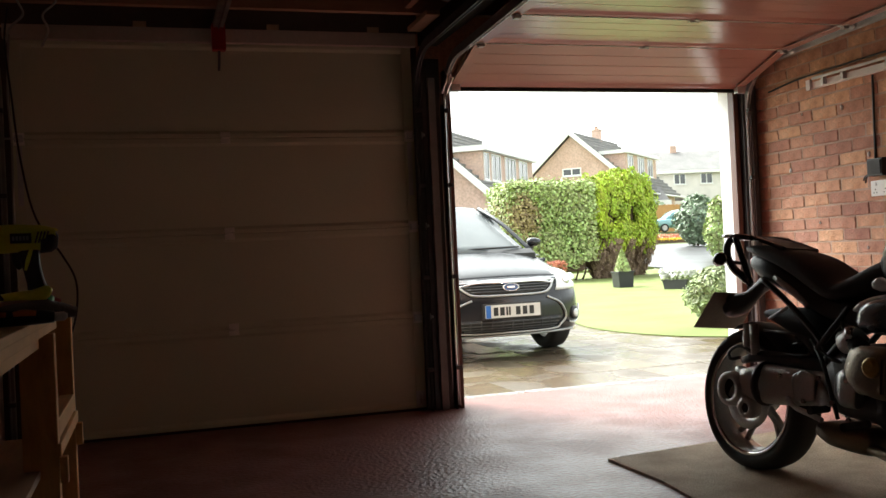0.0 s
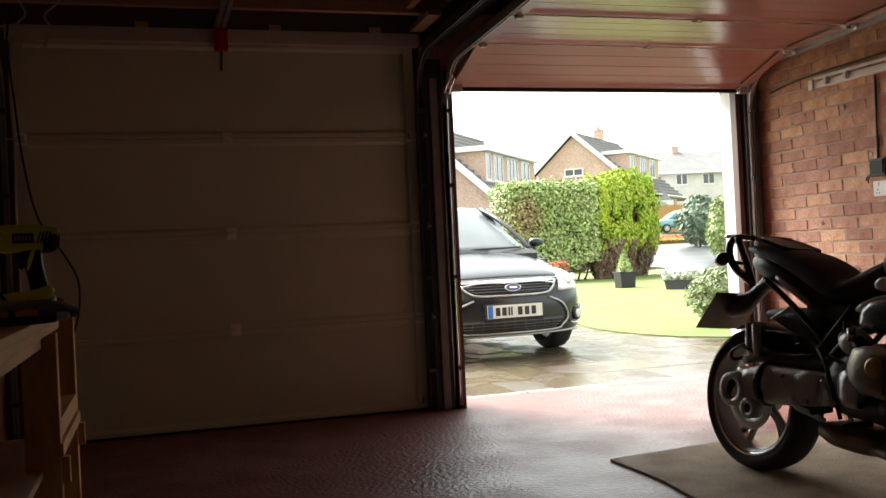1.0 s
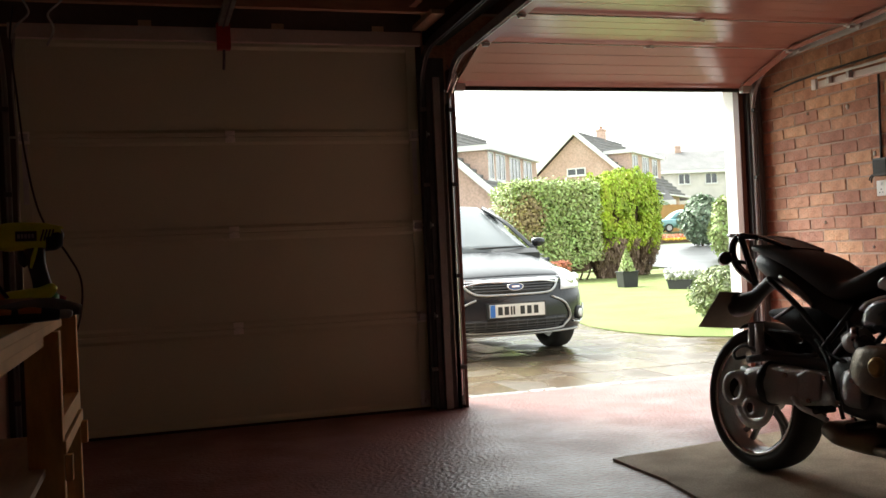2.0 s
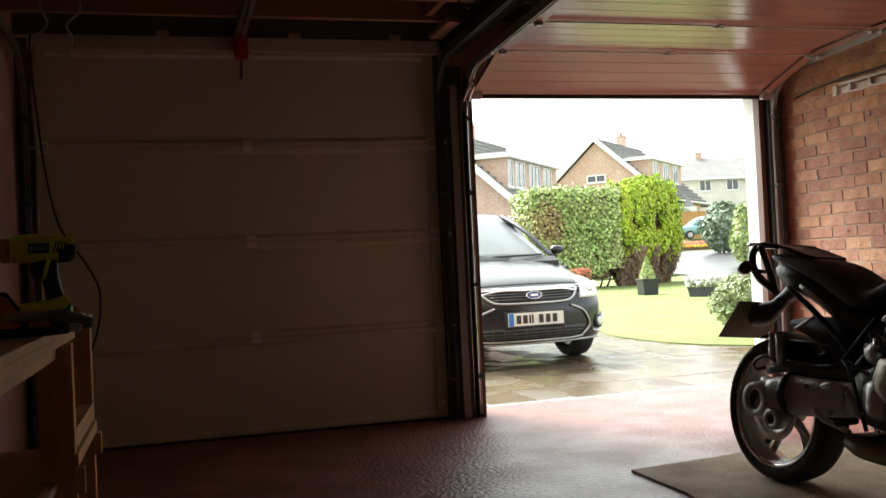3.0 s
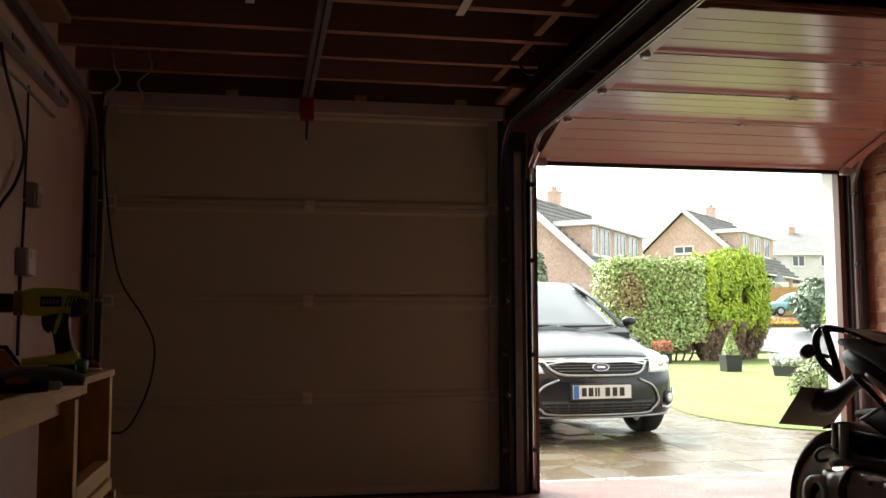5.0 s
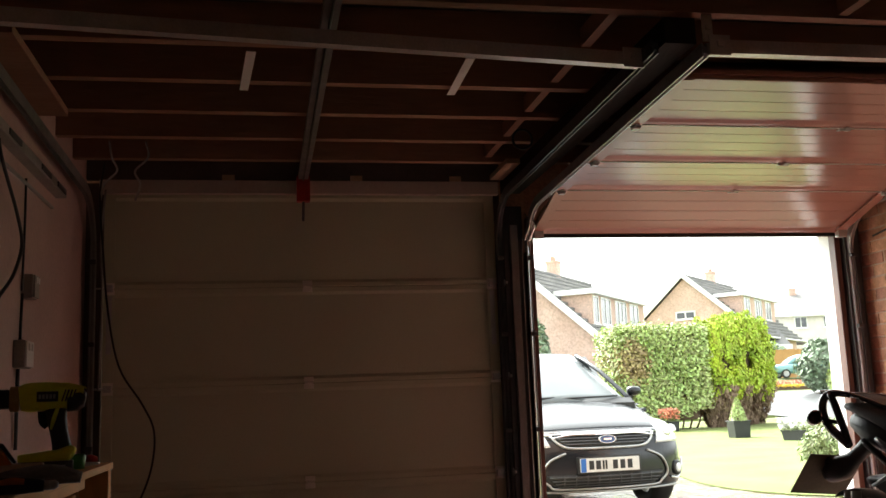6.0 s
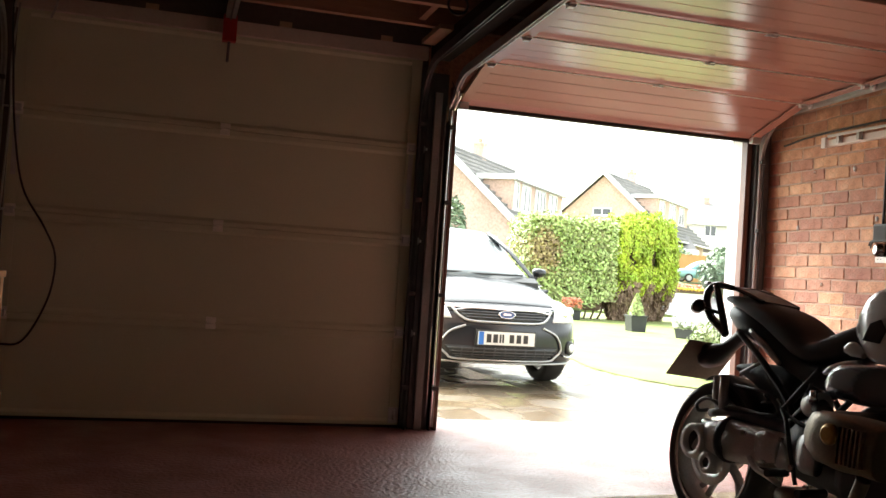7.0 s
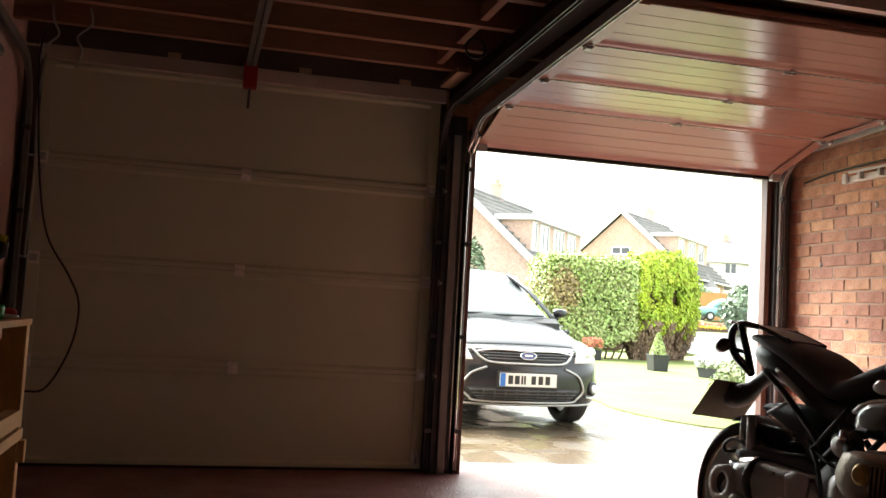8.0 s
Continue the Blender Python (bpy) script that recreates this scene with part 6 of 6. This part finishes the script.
solid("release_rope", tube([(-1.06, -0.28, 2.30), (-1.08, -0.28, 2.12), (-1.06, -0.28, 1.85), (-1.03, -0.28, 1.52), (-0.97, -0.28, 1.22), (-0.85, -0.28, 1.02), (-0.79, -0.28, 0.88), (-0.80, -0.28, 0.70), (-0.86, -0.28, 0.53), (-0.93, -0.28, 0.43), (-1.02, -0.28, 0.42)], 0.0055, 6), BLACK, "dark release rope hanging in front of the closed door", "rope")
for x, dx in ((-1.0, 0.03), (-0.82, -0.06)):
    solid("loose_wire", tube([(x, -0.52, 2.36), (x + 0.01, -0.5, 2.28), (x + dx, -0.45, 2.22), (x - 0.04, -0.40, 2.16), (x - 0.09, -0.2, 2.12)], 0.006, 6), GREY_PLASTIC, "pale loose wire under the ceiling joists", "wire")
solid("loose_wire", tube([(-1.08, -0.10, 2.20), (-1.10, -0.09, 1.9), (-1.09, -0.09, 1.6), (-1.10, -0.09, 1.1)], 0.006, 6), GREY_PLASTIC, "pale wire running down beside the door track", "wire")

# ---- brick wall: lamp batten, cable, hook, socket ----
lamp = thing("lamp_batten", "white lamp batten without a tube on the brick wall", "lamp")
part("body", boxed(RIGHT - 0.046, RIGHT - 0.003, -2.4, -0.62, 1.845, 1.885, 0.004), WHITE_PAINT, lamp)
part("end_cap", boxed(RIGHT - 0.066, RIGHT - 0.047, -0.66, -0.62, 1.835, 1.90, 0.004), WHITE_PAINT, lamp)
for y in (-0.78, -0.95, -1.3):
    part("tube_clip", boxed(RIGHT - 0.075, RIGHT - 0.047, y - 0.012, y + 0.012, 1.85, 1.90, 0.003), STEEL, lamp)
part("reflector", boxed(RIGHT - 0.10, RIGHT - 0.095, -2.3, -0.72, 1.885, 1.90, 0.001), STEEL, lamp)
solid("wall_cable", tube([(RIGHT - 0.008, -0.18, 1.905), (RIGHT - 0.010, -0.5, 1.935), (RIGHT - 0.009, -1.2, 1.95), (RIGHT - 0.010, -2.2, 1.96)], 0.006, 6), BLACK, "dark cable clipped along the brick wall", "cable")

jb = thing("junction_box", "black junction box with loose leads on the brick wall", "junction box")
part("body", boxed(RIGHT - 0.058, RIGHT - 0.003, -1.215, -1.095, 1.262, 1.362, 0.006), BLACK, jb)
part("cover", boxed(RIGHT - 0.064, RIGHT - 0.0585, -1.205, -1.105, 1.272, 1.352, 0.002), RUBBER, jb)
for dy, dz in ((0.06, -0.075), (0.075, -0.055)):
    part("lead", tube([(RIGHT - 0.03, -1.10, 1.285), (RIGHT - 0.035, -1.10 + dy * 0.6, 1.285 + dz * 0.35), (RIGHT - 0.02, -1.10 + dy, 1.285 + dz * 0.7)], 0.005, 6), BLACK, jb)
sk = thing("wall_socket", "white double socket on the brick wall", "socket")
part("back_box", boxed(RIGHT - 0.034, RIGHT - 0.003, -1.247, -1.103, 1.150, 1.234, 0.005), WHITE_PAINT, sk)
part("face_plate", boxed(RIGHT - 0.041, RIGHT - 0.0345, -1.249, -1.101, 1.148, 1.236, 0.003), WHITE_PAINT, sk)
for y in (-1.137, -1.213):
    part("rocker", boxed(RIGHT - 0.046, RIGHT - 0.0412, y - 0.010, y + 0.010, 1.208, 1.226, 0.002), WHITE_PAINT, sk)
    for dy, dz in ((0, 0.018), (-0.011, 0.0), (0.011, 0.0)):
        part("pin_hole", boxed(RIGHT - 0.0425, RIGHT - 0.0411, y + dy - 0.003, y + dy + 0.003, 1.168 + dz - 0.003, 1.168 + dz + 0.003), BLACK, sk)
solid("wall_cable", tube([(RIGHT - 0.010, -1.115, 1.363), (RIGHT - 0.011, -1.118, 1.60), (RIGHT - 0.010, -1.122, 1.84)], 0.007, 6), BLACK, "dark cable from the lamp batten down to the junction box", "cable")
q = random.Random(91)
for y, z, r in ((-0.856, 1.698, 0.014), (-0.363, 1.367, 0.013), (-1.06, 1.395, 0.012), (-0.62, 1.02, 0.007), (-1.02, 0.86, 0.007), (-0.50, 1.71, 0.006)):
    chip = lathe([(r, 0.0), (r * 0.95, 0.005), (r * 0.4, 0.009)], 9, pose(RIGHT - 0.004, y, z, 0, -90, 0) @ Matrix.Diagonal((1.25, 0.8, 1, 1)))
    for v in chip.verts:
        v.co += Vector((0, q.uniform(-0.2, 0.2) * r, q.uniform(-0.2, 0.2) * r))
    solid("filler_dab", chip, WHITE_PAINT, "dab of pale filler over an old fixing hole in the brick", "filler", "filler dabs")

# ---- ceiling fittings ----
rail = thing("opener_rail", "steel door opener rail with a red end bracket", "opener rail")
part("channel", prism([(-0.028, 2.262), (0.028, 2.262), (0.028, 2.298), (0.022, 2.298), (0.022, 2.270), (-0.022, 2.270), (-0.022, 2.298), (-0.028, 2.298)], -4.6, -0.07), DULL_STEEL, rail, "grey steel rail")
part("end_bracket", boxed(-0.038, 0.038, -0.115, -0.062, 2.135, 2.285, 0.006), RED_PLASTIC, rail, "red plastic end bracket")
part("door_arm", tube([(0, -0.10, 2.15), (0, -0.06, 2.08), (0, -0.02, 2.04)], 0.008, 8), DARK_STEEL, rail)
part("chain", tube([(0.0, -0.12, 2.256), (0.0, -4.5, 2.256)], 0.005, 6, None, 1), BLACK, rail)
for x, x1 in ((-0.30, -0.27), (0.575, 0.545)):
    st = oriented(bmesh.new(), Matrix.Translation(((x + x1) / 2, -1.86, 2.266)) @ pose(0, 0, 0, 5, 0, math.degrees(math.atan2(x1 - x, 0.46))), 0.035, 0.58, 0.003)
    solid("hanger_strap", st, WHITE_PAINT, "pale perforated hanger strap under the joists", "strap", "hanger straps")
for k in range(5):
    y = -0.38 - 0.42 * k
    nb = boxed(-0.019, 0.019, -0.42 + 0.026, -0.026, 2.325, 2.40, 0.002)
    ob = solid("noggin", nb, JOIST, "short timber strut between two joists", "strut", "noggins")
    ob.matrix_world = pose(1.02, y, 0)
for x in (1.86, 2.10, 3.0):
    ob = solid("noggin", boxed(-0.02, 0.02, -0.42 + 0.026, -0.026, 2.31, 2.41, 0.002), JOIST, "short timber strut between two joists", "strut", "noggins")
    ob.matrix_world = pose(x, -2.48, 0)
solid("wood_plate", boxed(1.10, 1.215, -0.50, -0.10, 2.268, 2.296, 0.003), ROUGH_PINE, "pale pine plate under the joists by the middle post", "wood plate")
solid("wood_plate", boxed(LEFT + 0.01, -1.06, -2.2, -1.25, 2.262, 2.296, 0.003), JOIST, "brown timber plate under the joists by the painted wall", "wood plate")
coil = [(1.05 + 0.05 * math.cos(k * 0.5), -1.02, 2.255 + 0.05 * math.sin(k * 0.5)) for k in range(30)]
solid("cable_coil", tube(coil, 0.006, 6, None, 2), BLACK, "small coil of black cable hung by the tracks", "cable coil")
for x in (1.33, 3.44):
    h = thing("track_hanger", "steel hanger at the end of the door track", "bracket")
    part("angle", boxed(x - 0.02, x + 0.02, -2.49, -2.485, 2.20, 2.40, 0.001), STEEL, h)
    part("bolt", boxed(x - 0.01, x + 0.01, -2.50, -2.49, 2.24, 2.26, 0.002), STEEL, h)

# ---- mat under the motorcycle ----
bm = prism([(1.445, -1.775), (1.452, -2.2), (1.40, -2.62), (1.33, -3.4), (1.30, -4.4), (3.15, -4.45), (3.2, -3.0), (3.1, -1.56), (2.6, -1.60), (2.03, -1.69)], 0.001, 0.011, axis="z")
solid("carpet_mat", bm, MAT, "worn brown carpet offcut on the red floor", "mat")

# ---- bricks, setts and slabs ----
def worn_brick(seed):
    """A brick whose arrises are knocked back unevenly."""
    q = random.Random(seed)
    bm = boxed(-0.01, 0.05, -0.1065, 0.1065, -0.0325, 0.0325, 0.004)
    for v in bm.verts:
        v.co += Vector((q.uniform(0, 0.002), q.uniform(-0.003, 0.003), q.uniform(-0.002, 0.002)))
    return mesh_from(bm, "brick", BRICK)


me_bricks = [worn_brick(k) for k in range(6)]
me_half = mesh_from(boxed(-0.01, 0.05, -0.0515, 0.0515, -0.0315, 0.0315, 0.003), "brick", BRICK)
wall = bpy.data.objects["wall_east"]
rr = random.Random(77)
rest = bmesh.new()
for k in range(31):
    z = 0.0375 + 0.075 * k
    y = -0.0275 - (0.110 if k % 2 else 0.2225)
    if z > 2.44:
        break
    while y > BACK + 0.1:
        dx, dz = rr.uniform(-0.0025, 0.003), rr.uniform(-0.0025, 0.0025)
        if y > -2.15:
            ob = new("brick", rr.choice(me_bricks))
            ob.parent = wall
            ob.matrix_world = pose(RIGHT + 0.008 + dx, y, z + dz, rr.uniform(-0.8, 0.8), 0, rr.uniform(-0.5, 0.5))
        else:
            box(rest, RIGHT - 0.002 + dx, RIGHT + 0.05, y - 0.1065, y + 0.1065, z - 0.0315 + dz, z + 0.0315 + dz)
        y -= 0.225
    if not k % 2:
        ob = new("brick", me_half)
        ob.parent = wall
        ob.matrix_world = pose(RIGHT + 0.008, -0.0275 - 0.0575, z)
part("brick_rows", rest, BRICK_JOINED, wall, kind="stuff")

me_sett = mesh_from(boxed(-0.0965, 0.0965, -0.048, 0.048, -0.05, 0.0, 0.005), "sett", SETT)
bed = bpy.data.objects["drive_bed"]
for k in range(16):
    ob = new("sett", me_sett)
    ob.parent = bed
    ob.matrix_world = pose(1.05 + 0.2 * k, 0.389, -0.008 + rr.uniform(-0.002, 0.002), 0, 0, rr.uniform(-0.8, 0.8))
me_slab = mesh_from(boxed(-0.296, 0.296, -0.296, 0.296, -0.05, 0.0, 0.004), "slab", SLAB)
for i in range(12):
    for j in range(14):
        x, y = -2.0 + 0.6 * i + (0.3 if j % 2 else 0.0), 0.74 + 0.6 * j
        if x > 5.1:
            continue
        ob = new("slab", me_slab)
        ob.parent = bed
        ob.matrix_world = pose(x, y, -0.013 + rr.uniform(-0.001, 0.001), rr.uniform(-0.1, 0.1), rr.uniform(-0.1, 0.1), 90 * rr.randrange(4) + rr.uniform(-0.2, 0.2))
